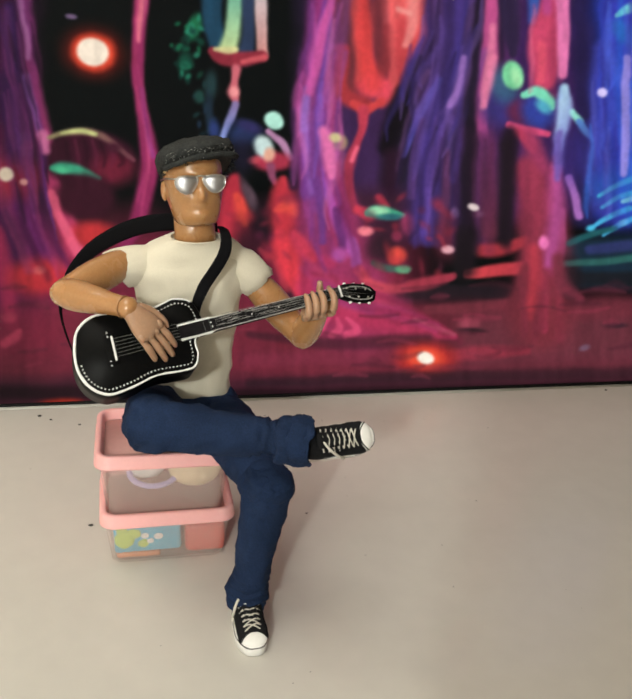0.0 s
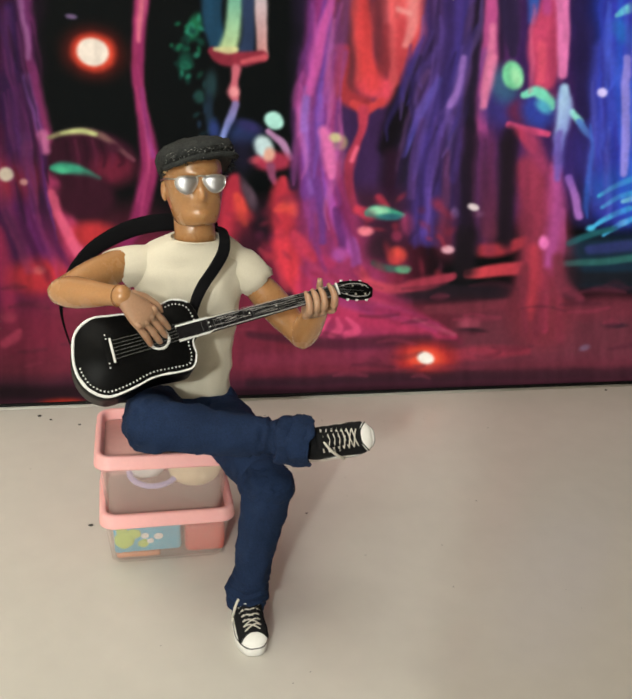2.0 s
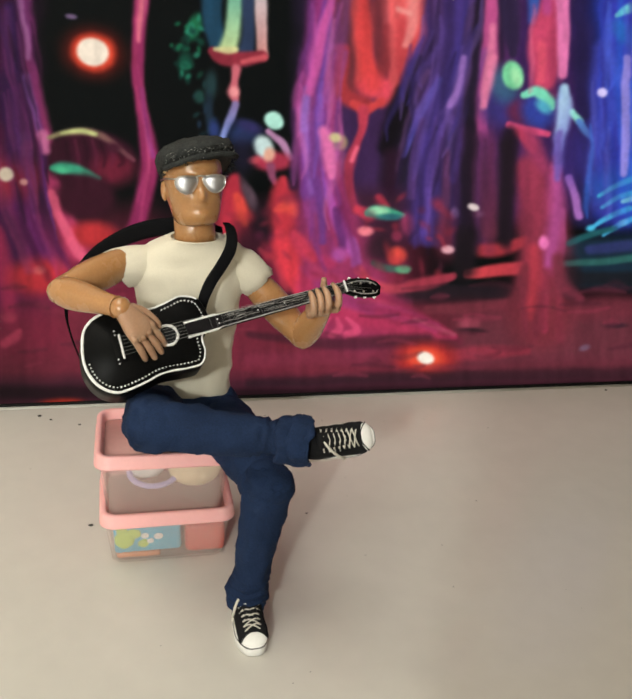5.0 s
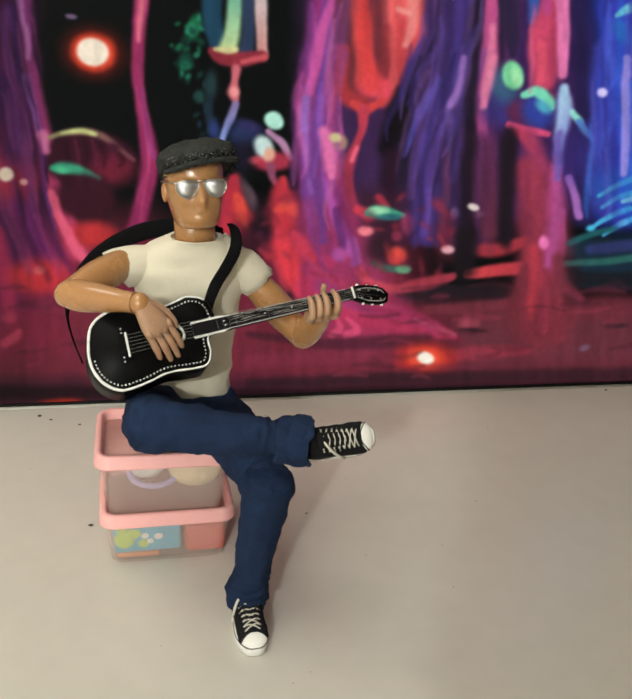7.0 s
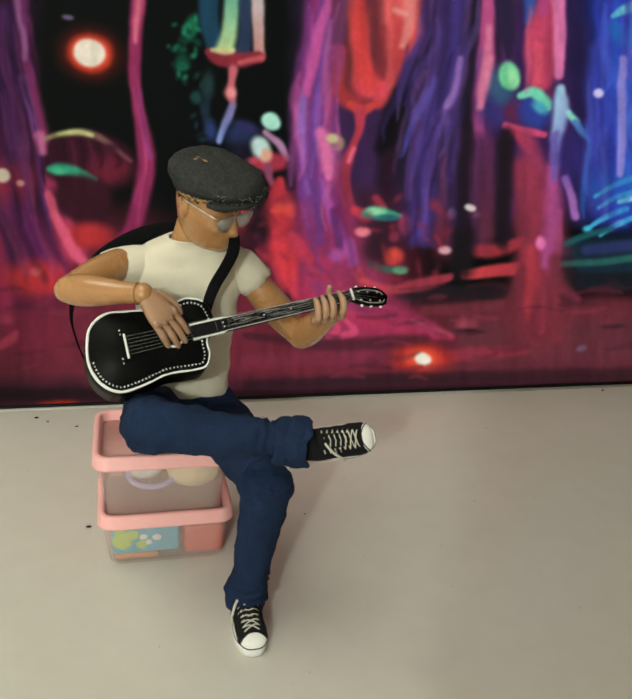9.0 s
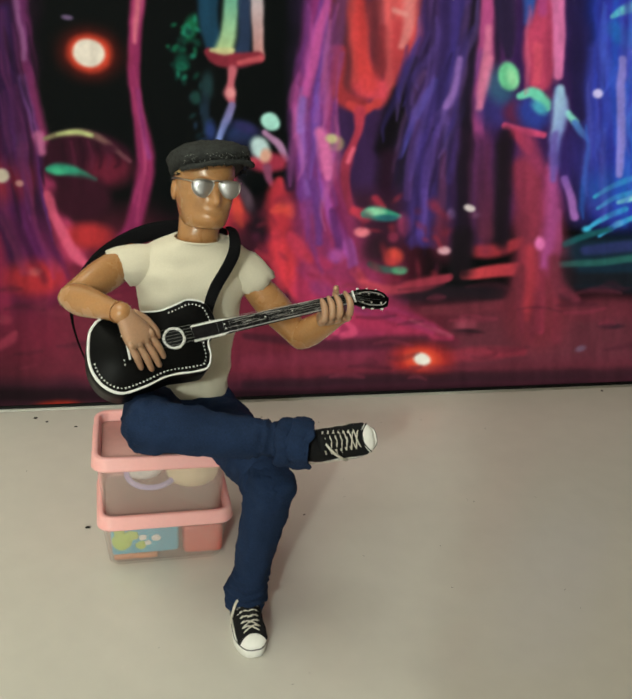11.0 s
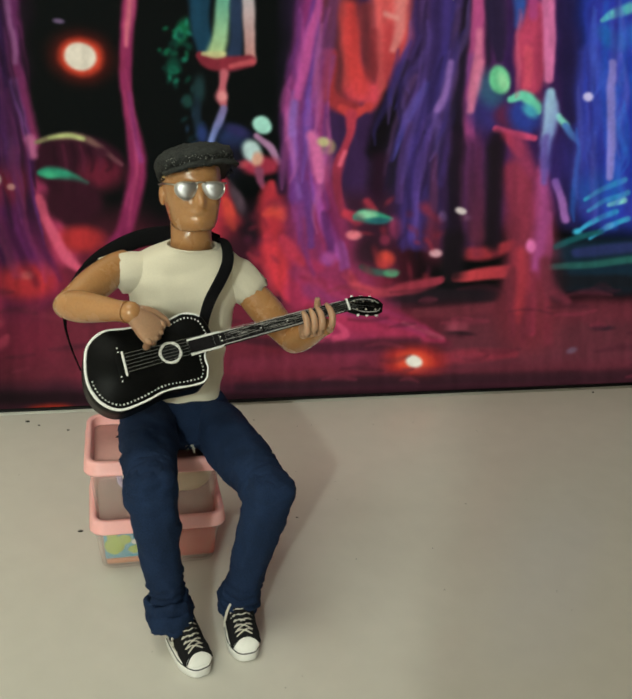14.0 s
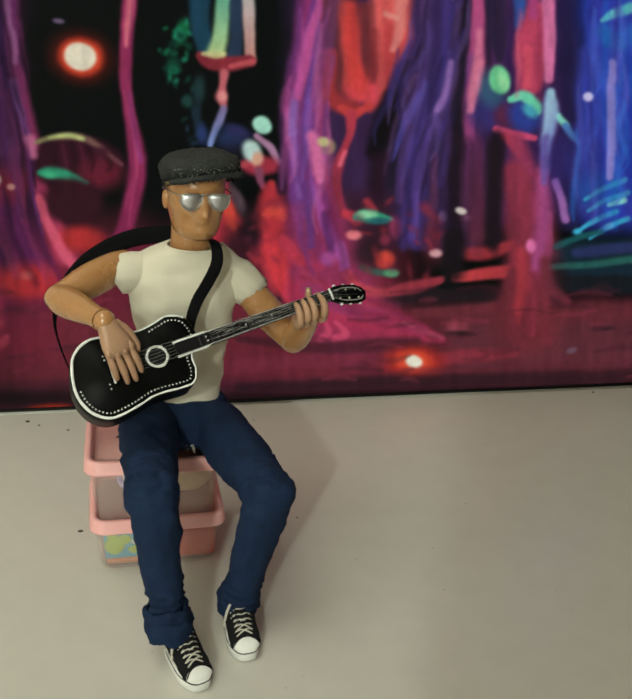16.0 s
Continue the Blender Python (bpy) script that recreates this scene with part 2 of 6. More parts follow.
def cloud(scale_u, scale_v, seed):
    """Soft value noise over the canvas, 0 to 1."""
    r = np.random.default_rng(seed)
    g = r.random((60, 60))
    u, v = CU / scale_u + 20.3, CV / scale_v + 20.7
    iu, iv = np.floor(u).astype(int), np.floor(v).astype(int)
    fu, fv = u - iu, v - iv
    fu, fv = fu * fu * (3 - 2 * fu), fv * fv * (3 - 2 * fv)
    iu, iv = iu % 59, iv % 59
    return (g[iv, iu] * (1 - fu) + g[iv, iu + 1] * fu) * (1 - fv) + (g[iv + 1, iu] * (1 - fu) + g[iv + 1, iu + 1] * fu) * fv


WARP_U = (cloud(38, 60, 1) - 0.5) * 14 + (cloud(12, 20, 2) - 0.5) * 5
WARP_V = (cloud(60, 38, 3) - 0.5) * 10


def lay(alpha, colour):
    global pic
    pic = pic * (1 - alpha[..., None]) + np.asarray(colour, float) * alpha[..., None]


def wash(u0, v0, u1, v1, colour, soft=30, alpha=1.0):
    """A soft-edged patch."""
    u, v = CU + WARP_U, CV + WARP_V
    a = np.clip((u - u0) / soft, 0, 1) * np.clip((u1 - u) / soft, 0, 1) * np.clip((v - v0) / soft, 0, 1) * np.clip((v1 - v) / soft, 0, 1)
    lay(a * alpha, colour)


def blob(u, v, ru, rv, colour, soft=0.4, turn=0, alpha=1.0, warp=0.4):
    c, s = math.cos(radians(turn)), math.sin(radians(turn))
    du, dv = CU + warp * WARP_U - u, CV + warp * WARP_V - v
    d = np.hypot((du * c + dv * s) / ru, (-du * s + dv * c) / rv)
    a = np.clip((1 + soft - d) / (2 * soft), 0, 1)
    lay(a * a * (3 - 2 * a) * alpha, colour)


def stroke(points, colour, soft=0.5, alpha=1.0, end=None, warp=0.5):
    """A brush stroke through (u, v, half width); its colour may run to another at its end."""
    rows = ease(points, 7)
    us, vs = [r[0] for r in rows], [r[1] for r in rows]
    m = max(r[2] for r in rows) * 1.8 + 14
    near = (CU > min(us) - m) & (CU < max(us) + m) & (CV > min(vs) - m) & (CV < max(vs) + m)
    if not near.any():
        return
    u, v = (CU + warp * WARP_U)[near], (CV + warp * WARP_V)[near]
    best, along = np.full(u.shape, 1e9), np.zeros(u.shape)
    for i, (p, q) in enumerate(zip(rows, rows[1:])):
        du, dv = q[0] - p[0], q[1] - p[1]
        t = np.clip(((u - p[0]) * du + (v - p[1]) * dv) / (du * du + dv * dv + 1e-6), 0, 1)
        d = np.hypot(u - p[0] - t * du, v - p[1] - t * dv) / np.maximum(p[2] + t * (q[2] - p[2]), 0.5)
        hit = d < best
        best[hit], along[hit] = d[hit], ((i + t) / (len(rows) - 1))[hit]
    a = np.clip((1 + soft - best) / (2 * soft), 0, 1)
    a = a * a * (3 - 2 * a) * alpha
    c0 = np.asarray(colour, float)
    c1 = np.asarray(end if end is not None else colour, float)
    col = c0 + (c1 - c0) * along[:, None]
    pic[near] = pic[near] * (1 - a[:, None]) + col * a[:, None]


streak = random.Random(8)
pic[:] = (4, 8, 9)
# distance: dark glades, crimson undergrowth, blue depths
wash(-200, 430, 1000, 1000, (120, 28, 52), 120, 0.95)
wash(-200, -200, 110, 560, (58, 16, 52), 60, 0.95)
wash(640, -200, 1180, 560, (66, 34, 84), 80, 0.9)
wash(1080, -200, 1340, 520, (64, 30, 92), 60, 0.9)
wash(1300, -200, 1700, 540, (42, 56, 190), 60, 1.0)
wash(1240, 520, 1700, 660, (22, 44, 62), 25, 0.95)
wash(1250, 605, 1700, 650, (24, 26, 32), 14, 0.9)
wash(-200, 640, 1700, 1000, (118, 36, 52), 60, 0.85)
wash(560, 626, 1160, 684, (36, 26, 34), 20, 0.8)
wash(520, 770, 1700, 830, (110, 34, 52), 25, 0.5)
wash(-200, 830, 1700, 1000, (66, 26, 40), 30, 0.9)
wash(1000, 670, 1700, 850, (108, 46, 58), 60, 0.75)
wash(330, 260, 480, 520, (4, 8, 9), 60, 0.9)
wash(940, 30, 1010, 560, (52, 38, 104), 40, 0.6)
wash(760, 400, 930, 620, (60, 26, 44), 40, 0.85)
wash(860, 200, 960, 440, (30, 24, 40), 40, 0.85)
wash(1000, 500, 1080, 640, (26, 22, 26), 25, 0.9)
wash(1110, 300, 1160, 560, (34, 24, 34), 22, 0.9)
wash(1280, -100, 1340, 520, (42, 34, 100), 25, 0.7)
# big trunk on one side
stroke([(-40, -40, 60), (-20, 200, 62), (0, 400, 75), (20, 620, 110)], (72, 18, 58), 0.5, 0.9, (120, 28, 76))
stroke([(52, -40, 15), (68, 110, 16), (86, 240, 18), (106, 340, 20), (126, 430, 20), (172, 560, 26)], (128, 42, 112), 0.6, 1, (200, 50, 90))
stroke([(42, -20, 7), (56, 60, 7), (66, 130, 6)], (206, 118, 186), 0.8, 0.8)
stroke([(60, 170, 10), (74, 240, 9), (90, 300, 8)], (150, 90, 175), 0.6, 0.8)
stroke([(94, 300, 12), (103, 335, 10)], (235, 110, 165), 0.7, 0.9)
stroke([(20, 20, 14), (30, 200, 18), (45, 330, 22), (40, 420, 14)], (62, 30, 110), 0.7, 0.8)
stroke([(52, 310, 12), (60, 345, 10)], (130, 84, 170), 0.7, 0.7)
stroke([(0, 180, 20), (12, 260, 18)], (52, 20, 70), 0.8, 0.7)
stroke([(115, 430, 8), (135, 490, 9), (175, 560, 12), (200, 590, 8)], (245, 84, 120), 0.6, 0.9)
stroke([(40, 470, 30), (70, 540, 40), (120, 620, 40)], (108, 26, 92), 0.7, 0.9)
stroke([(10, 480, 12), (40, 560, 14), (60, 640, 12)], (60, 20, 70), 0.7, 0.8)
stroke([(-10, 520, 16), (12, 620, 18), (20, 720, 14)], (196, 40, 84), 0.7, 0.8)
# thin pink trunk
stroke([(322, -30, 17), (312, 80, 15), (308, 170, 15), (322, 260, 16), (334, 340, 19), (328, 420, 20), (306, 500, 18), (280, 545, 18)], (170, 42, 94), 0.45, 1, (140, 30, 80))
stroke([(325, -30, 8), (318, 30, 8), (312, 90, 5)], (238, 108, 130), 0.8, 0.9)
stroke([(318, 200, 5), (333, 290, 6), (342, 350, 5)], (150, 52, 130), 0.9, 0.8)
# mushrooms in the dark
blob(200, 355, 104, 62, (56, 14, 32), 0.15)
blob(255, 380, 46, 34, (112, 24, 46), 0.7)
for k in range(7):
    stroke([(150 + 19 * k, 312 + 4 * abs(k - 2), 3), (156 + 20 * k, 340 + 5 * abs(k - 2), 5), (160 + 18 * k, 372, 3)], (104, 28, 56) if k % 2 else (40, 10, 24), 0.9, 0.5)
stroke([(108, 308, 5), (150, 297, 8), (200, 296, 9), (250, 318, 7), (300, 358, 4)], (150, 140, 90), 0.7, 1, (110, 52, 66))
stroke([(140, 298, 4), (180, 293, 6), (215, 302, 5)], (196, 202, 120), 0.8)
stroke([(118, 376, 6), (140, 374, 11), (175, 380, 11), (222, 398, 5)], (50, 160, 118), 0.6)
blob(140, 380, 18, 8, (70, 200, 140), 0.7)
blob(190, 440, 66, 52, (58, 16, 32), 0.25)
blob(255, 330, 16, 10, (70, 22, 40), 0.6)
# orbs
blob(210, 118, 66, 54, (120, 22, 14), 0.55, 15, 0.9)
blob(210, 117, 51, 42, (236, 62, 36), 0.25, 15)
blob(208, 116, 38, 31, (252, 232, 206), 0.14, 20)
blob(158, 36, 13, 6, (120, 92, 130), 0.5, 10)
blob(30, 400, 54, 40, (200, 34, 40), 0.7, 0, 0.8)
blob(14, 390, 19, 16, (252, 226, 190), 0.25)
blob(54, 407, 9, 7, (250, 160, 150), 0.4)
# teal leaves and the first lantern
blob(435, 60, 16, 30, (22, 112, 70), 0.5, 20)
blob(428, 70, 12, 8, (40, 160, 120), 0.5)
blob(415, 140, 14, 24, (14, 76, 56), 0.6, 10)
leaf = random.Random(21)
for k in range(34):
    q = leaf.random()
    blob(428 + leaf.gauss(0, 14) - 18 * q, 34 + 150 * q, 4 + 5 * ((k * 7) % 5) / 5, 5 + 6 * ((k * 3) % 4) / 4, ((20, 118, 74), (14, 72, 54), (36, 150, 112), (12, 56, 46))[k % 4], 0.7, 40 * (k % 5), 0.75)
for k in range(12):
    blob(456 + leaf.gauss(0, 12), 190 + 11 * k, 5, 9, ((26, 66, 66), (18, 44, 52), (34, 60, 90))[k % 3], 0.7, 25 * (k % 4), 0.7)
blob(446, 215, 12, 14, (28, 70, 62), 0.6)
blob(475, 190, 14, 30, (30, 58, 60), 0.7)
blob(470, 250, 10, 40, (26, 44, 60), 0.7)
blob(480, 290, 12, 22, (40, 58, 120), 0.7)
stroke([(476, -30, 26), (478, 50, 22), (486, 110, 16)], (24, 66, 92), 0.35)
stroke([(530, -30, 16), (524, 50, 16), (510, 112, 22)], (104, 186, 156), 0.45, 1, (196, 216, 140))
stroke([(556, -30, 14), (556, 60, 14), (552, 130, 18)], (44, 62, 96), 0.4, 0.9)
stroke([(583, -30, 14), (586, 50, 14), (588, 125, 12)], (198, 186, 188), 0.35, 1, (220, 140, 130))
stroke([(474, 112, 10), (500, 130, 16), (545, 134, 17), (585, 128, 14)], (150, 38, 54), 0.35)
stroke([(482, 108, 5), (512, 113, 9), (528, 112, 8)], (222, 212, 140), 0.5, 0.9)
stroke([(545, 140, 5), (590, 130, 7)], (226, 84, 92), 0.7, 0.9)
stroke([(530, 156, 11), (526, 180, 9), (522, 205, 13), (526, 225, 8)], (206, 92, 104), 0.5)
blob(524, 205, 11, 12, (240, 140, 140), 0.6)
stroke([(526, 235, 9), (514, 270, 9), (498, 312, 8)], (128, 108, 160), 0.5, 1, (130, 150, 220))
# small mushroom folk
blob(545, 300, 30, 26, (34, 50, 96), 0.7)
blob(560, 285, 30, 12, (44, 40, 92), 0.7, 20)
blob(614, 270, 23, 20, (176, 238, 214), 0.22, 25)
stroke([(600, 296, 7), (630, 322, 9), (650, 352, 8)], (188, 128, 170), 0.5)
blob(612, 362, 42, 22, (188, 44, 70), 0.4)
blob(590, 330, 20, 26, (200, 226, 220), 0.35, -25)
blob(604, 348, 12, 16, (240, 170, 140), 0.5)
blob(570, 360, 14, 8, (220, 70, 80), 0.6)
stroke([(610, 375, 10), (612, 395, 9), (618, 410, 7)], (150, 66, 100), 0.6)
blob(545, 350, 24, 40, (28, 24, 46), 0.7, 0, 0.8)
stroke([(524, 400, 14), (520, 450, 30), (520, 510, 34)], (196, 40, 58), 0.6)
stroke([(530, 440, 8), (546, 476, 16), (552, 500, 8)], (236, 66, 54), 0.8)
blob(560, 440, 12, 44, (90, 66, 78), 0.6, -25)
blob(590, 500, 26, 50, (30, 20, 28), 0.6, 0, 0.9)
stroke([(636, 404, 10), (634, 440, 26), (640, 492, 34)], (206, 44, 58), 0.6)
stroke([(618, 470, 6), (648, 462, 14), (664, 478, 8)], (240, 68, 58), 0.8)
blob(560, 560, 30, 60, (52, 22, 34), 0.7, -20, 0.8)
stroke([(585, 560, 6), (620, 590, 8), (640, 650, 8)], (160, 44, 62), 0.7, 0.8)
# the violet tree
stroke([(760, -40, 54), (735, 110, 52), (712, 240, 48), (715, 360, 50), (735, 480, 66), (760, 600, 92), (800, 700, 100)], (150, 42, 118), 0.35, 1, (160, 44, 84))
stroke([(745, -40, 10), (720, 110, 14), (700, 230, 16), (694, 330, 15), (690, 430, 18)], (96, 48, 140), 0.6, 0.9)
stroke([(780, -40, 10), (770, 50, 10), (752, 140, 12), (730, 220, 10)], (214, 80, 150), 0.6, 0.9)
stroke([(742, 20, 9), (712, 120, 12), (692, 210, 9)], (214, 76, 162), 0.7, 0.9)
stroke([(690, 200, 9), (684, 280, 10), (688, 350, 10), (700, 430, 9)], (150, 94, 196), 0.6, 0.9)
stroke([(716, 220, 10), (720, 290, 11), (728, 360, 10), (735, 440, 9)], (140, 70, 180), 0.6, 0.9)
stroke([(724, 300, 14), (738, 352, 15), (742, 400, 8)], (242, 104, 170), 0.6, 0.95)
stroke([(710, 400, 10), (718, 470, 11), (724, 540, 8)], (112, 50, 130), 0.6, 0.9)
stroke([(738, 400, 9), (750, 470, 12), (786, 560, 14)], (180, 72, 170), 0.6, 0.9)
stroke([(756, 470, 8), (765, 540, 9), (760, 580, 6)], (92, 34, 100), 0.7, 0.8)
stroke([(786, 540, 9), (800, 590, 10)], (196, 96, 196), 0.7, 0.9)
stroke([(660, 540, 16), (690, 570, 14), (740, 590, 12)], (196, 44, 88), 0.7, 0.8)
stroke([(628, 520, 12), (640, 560, 28), (656, 620, 20), (668, 660, 10)], (232, 50, 64), 0.6)
stroke([(660, 520, 8), (676, 548, 16), (704, 580, 8)], (214, 50, 78), 0.8)
blob(760, 570, 16, 14, (184, 70, 150), 0.7)
stroke([(805, 605, 10), (840, 640, 12), (900, 645, 10), (1010, 622, 7)], (240, 72, 92), 0.6, 1, (150, 44, 64))
stroke([(700, 650, 40), (800, 690, 46), (900, 720, 34), (1020, 752, 8)], (192, 44, 84), 0.5, 0.9)
stroke([(720, 640, 16), (760, 660, 16), (830, 690, 12)], (156, 50, 110), 0.7, 0.8)
stroke([(640, 760, 22), (680, 720, 20), (720, 690, 14)], (120, 34, 48), 0.7, 0.8)
stroke([(716, 745, 8), (730, 722, 7), (742, 712, 4)], (226, 66, 110), 0.5, 0.9)
stroke([(745, 752, 8), (762, 735, 8), (758, 712, 4)], (226, 66, 110), 0.5, 0.9)
stroke([(776, 750, 9), (798, 740, 9), (778, 712, 4)], (226, 66, 110), 0.5, 0.9)
stroke([(930, 715, 5), (980, 735, 5), (1020, 750, 4)], (224, 90, 120), 0.6, 0.8)
# the red lantern
stroke([(792, -40, 40), (790, 80, 44), (775, 190, 30)], (104, 40, 48), 0.35, 0.95)
stroke([(770, 110, 14), (760, 180, 22), (780, 215, 20), (820, 235, 18)], (180, 46, 52), 0.5, 0.95)
stroke([(812, 10, 20), (815, 110, 20), (830, 185, 30)], (224, 56, 56), 0.5)
stroke([(850, 10, 18), (852, 90, 18), (858, 150, 14)], (118, 40, 50), 0.5)
stroke([(905, -40, 46), (908, 60, 42), (895, 110, 26)], (240, 84, 84), 0.35)
stroke([(912, 70, 34), (898, 130, 30), (882, 190, 22), (856, 226, 14)], (216, 60, 66), 0.6, 0.95)
stroke([(868, 60, 10), (864, 140, 12), (850, 196, 8)], (150, 42, 50), 0.8, 0.8)
stroke([(930, -20, 14), (926, 50, 12), (910, 100, 8)], (252, 132, 126), 0.7, 0.9)
stroke([(895, 20, 6), (922, 30, 6)], (252, 150, 140), 0.8, 0.8)
stroke([(830, 190, 24), (860, 200, 22), (875, 205, 12)], (236, 64, 82), 0.45)
stroke([(796, 232, 10), (820, 242, 10), (856, 226, 8)], (222, 58, 60), 0.5)
stroke([(815, 245, 12), (812, 285, 9), (800, 320, 9), (786, 360, 12), (782, 420, 10), (794, 470, 10)], (214, 54, 76), 0.5, 1, (150, 40, 70))
stroke([(800, 330, 5), (790, 360, 5)], (248, 92, 120), 0.8, 0.9)
blob(755, 318, 24, 19, (150, 132, 90), 0.3, 20)
blob(750, 308, 13, 9, (222, 204, 140), 0.5, 10)
# glade of small lights
stroke([(800, 470, 10), (830, 482, 12)], (222, 52, 74), 0.6, 0.9)
stroke([(850, 440, 8), (866, 462, 8)], (190, 44, 66), 0.7, 0.9)
stroke([(826, 478, 7), (850, 474, 15), (875, 478, 13), (905, 482, 5)], (60, 170, 130), 0.4)
blob(850, 472, 22, 9, (146, 226, 170), 0.5)
blob(876, 486, 26, 8, (40, 108, 116), 0.6)
blob(820, 517, 19, 12, (250, 118, 132), 0.35)
blob(915, 500, 14, 22, (200, 60, 110), 0.7)
blob(890, 530, 12, 12, (140, 40, 70), 0.6)
blob(890, 574, 22, 20, (236, 66, 56), 0.4)
stroke([(838, 590, 6), (860, 600, 8), (890, 604, 8), (912, 606, 7)], (70, 92, 84), 0.6)
blob(904, 604, 16, 9, (90, 196, 130), 0.5)
blob(845, 560, 30, 30, (30, 22, 28), 0.7, 0, 0.7)
# violet hanging roots
for k, (u, c) in enumerate(((940, (60, 40, 110)), (965, (70, 50, 140)), (990, (58, 44, 116)), (1012, (44, 32, 78)), (1060, (40, 24, 48)), (1085, (92, 40, 100)))):
    stroke([(u + 70, -40, 16), (u + 58, 120, 15), (u + 20, 240, 14), (u - 8, 380, 13), (u - 6, 540, 14)], c, 0.6, 0.75)
stroke([(1050, 120, 7), (1040, 180, 10), (1016, 230, 10), (992, 255, 6)], (150, 100, 186), 0.6, 0.9)
stroke([(985, 180, 8), (960, 220, 10), (930, 280, 9), (905, 350, 6)], (74, 64, 160), 0.6, 0.9)
stroke([(1000, 270, 22), (972, 330, 20), (960, 420, 18), (955, 520, 16)], (70, 46, 138), 0.7, 0.8)
stroke([(950, 270, 8), (930, 350, 8), (920, 440, 7)], (96, 56, 128), 0.7, 0.8)
stroke([(960, 160, 6), (930, 220, 7), (905, 290, 6), (890, 380, 5)], (110, 66, 120), 0.7, 0.7)
stroke([(1000, 340, 10), (1000, 440, 10), (990, 510, 9)], (96, 44, 84), 0.7, 0.8)
stroke([(1100, -40, 16), (1098, 80, 18), (1090, 180, 20), (1075, 270, 16), (1082, 310, 12)], (206, 72, 136), 0.45, 1, (150, 54, 120))
stroke([(1104, 130, 8), (1096, 180, 11), (1082, 240, 7)], (244, 122, 158), 0.7, 0.9)
stroke([(1090, 320, 24), (1095, 420, 24), (1098, 520, 22)], (104, 40, 92), 0.6, 0.85, (110, 40, 60))
stroke([(1062, 20, 12), (1052, 200, 10), (1050, 400, 14)], (32, 24, 40), 0.6, 0.85)
stroke([(1140, -40, 22), (1145, 60, 20), (1150, 120, 10)], (42, 30, 62), 0.5, 0.9)
# pink lantern and the mushroom folk below it
stroke([(1195, -40, 16), (1196, 40, 14)], (50, 80, 170), 0.5)
stroke([(1235, 20, 28), (1220, 100, 36), (1222, 180, 26)], (206, 58, 96), 0.35)
stroke([(1214, 100, 10), (1214, 180, 9)], (240, 74, 104), 0.7, 0.9)
stroke([(1262, -40, 16), (1264, 60, 16), (1262, 165, 12)], (228, 104, 164), 0.45)
stroke([(1225, -40, 14), (1228, 20, 14)], (190, 60, 130), 0.6, 0.9)
blob(1120, 240, 40, 40, (56, 44, 120), 0.6)
blob(1130, 190, 30, 40, (50, 100, 130), 0.6, -20, 0.8)
blob(1150, 168, 25, 33, (112, 214, 150), 0.2, -18)
blob(1158, 172, 12, 22, (160, 240, 170), 0.6, -18)
blob(1170, 250, 34, 26, (100, 34, 74), 0.5)
blob(1205, 250, 34, 40, (44, 60, 160), 0.5, -30)
stroke([(1176, 214, 8), (1205, 206, 12), (1228, 224, 14), (1234, 240, 8)], (112, 222, 180), 0.45)
blob(1218, 240, 18, 12, (70, 170, 200), 0.6, 40)
stroke([(1140, 278, 8), (1180, 290, 10), (1230, 302, 7)], (226, 66, 116), 0.5)
stroke([(1160, 296, 12), (1185, 318, 14), (1196, 335, 8)], (200, 52, 90), 0.6)
stroke([(1266, 200, 10), (1262, 250, 17), (1258, 310, 14), (1254, 380, 9)], (140, 180, 234), 0.7, 1, (100, 70, 160))
stroke([(1262, 230, 8), (1258, 290, 11)], (190, 232, 240), 0.7, 0.9)
stroke([(1282, 250, 8), (1298, 272, 8)], (130, 222, 196), 0.5)
stroke([(1298, 274, 7), (1312, 296, 8), (1328, 312, 6)], (80, 140, 216), 0.5)
stroke([(1276, 400, 8), (1290, 440, 9), (1300, 484, 9)], (170, 100, 190), 0.5)
blob(1290, 350, 40, 60, (50, 40, 130), 0.7, 0, 0.6)
# crimson trunk in the clearing
stroke([(1180, 380, 30), (1215, 480, 52), (1216, 600, 54), (1212, 720, 62)], (150, 42, 70), 0.45, 0.95, (120, 40, 52))
stroke([(1240, 400, 14), (1236, 500, 20), (1230, 600, 16)], (170, 50, 116), 0.6, 0.9)
stroke([(1190, 560, 16), (1196, 640, 16), (1190, 710, 10)], (214, 50, 62), 0.6, 0.9)
stroke([(1216, 560, 12), (1216, 660, 12), (1222, 740, 8)], (196, 46, 84), 0.7, 0.8)
blob(1219, 543, 13, 16, (244, 104, 176), 0.4)
stroke([(1262, 470, 8), (1258, 560, 9), (1252, 600, 6)], (176, 70, 140), 0.7, 0.8)
stroke([(1080, 560, 16), (1120, 560, 16), (1180, 540, 10)], (196, 48, 60), 0.55, 0.9)
stroke([(1050, 612, 10), (1100, 608, 13), (1170, 600, 14)], (232, 62, 70), 0.4, 1, (206, 52, 64))
stroke([(920, 640, 12), (970, 632, 14), (1015, 618, 8)], (166, 46, 64), 0.5, 0.9)
blob(1005, 558, 14, 10, (240, 170, 180), 0.5)
blob(1060, 464, 13, 8, (226, 204, 200), 0.4, 20)
blob(1068, 480, 16, 8, (130, 70, 110), 0.6)
blob(1020, 476, 9, 12, (130, 90, 150), 0.6)
blob(1000, 530, 24, 50, (116, 34, 56), 0.7, 0, 0.8)
blob(1052, 726, 22, 15, (150, 56, 74), 0.45)
blob(1055, 742, 30, 8, (50, 26, 34), 0.6)
stroke([(960, 692, 10), (1060, 688, 12), (1150, 680, 12)], (126, 44, 58), 0.6, 0.8)
stroke([(1275, 600, 26), (1275, 640, 24), (1278, 655, 18)], (26, 24, 30), 0.5, 0.9)
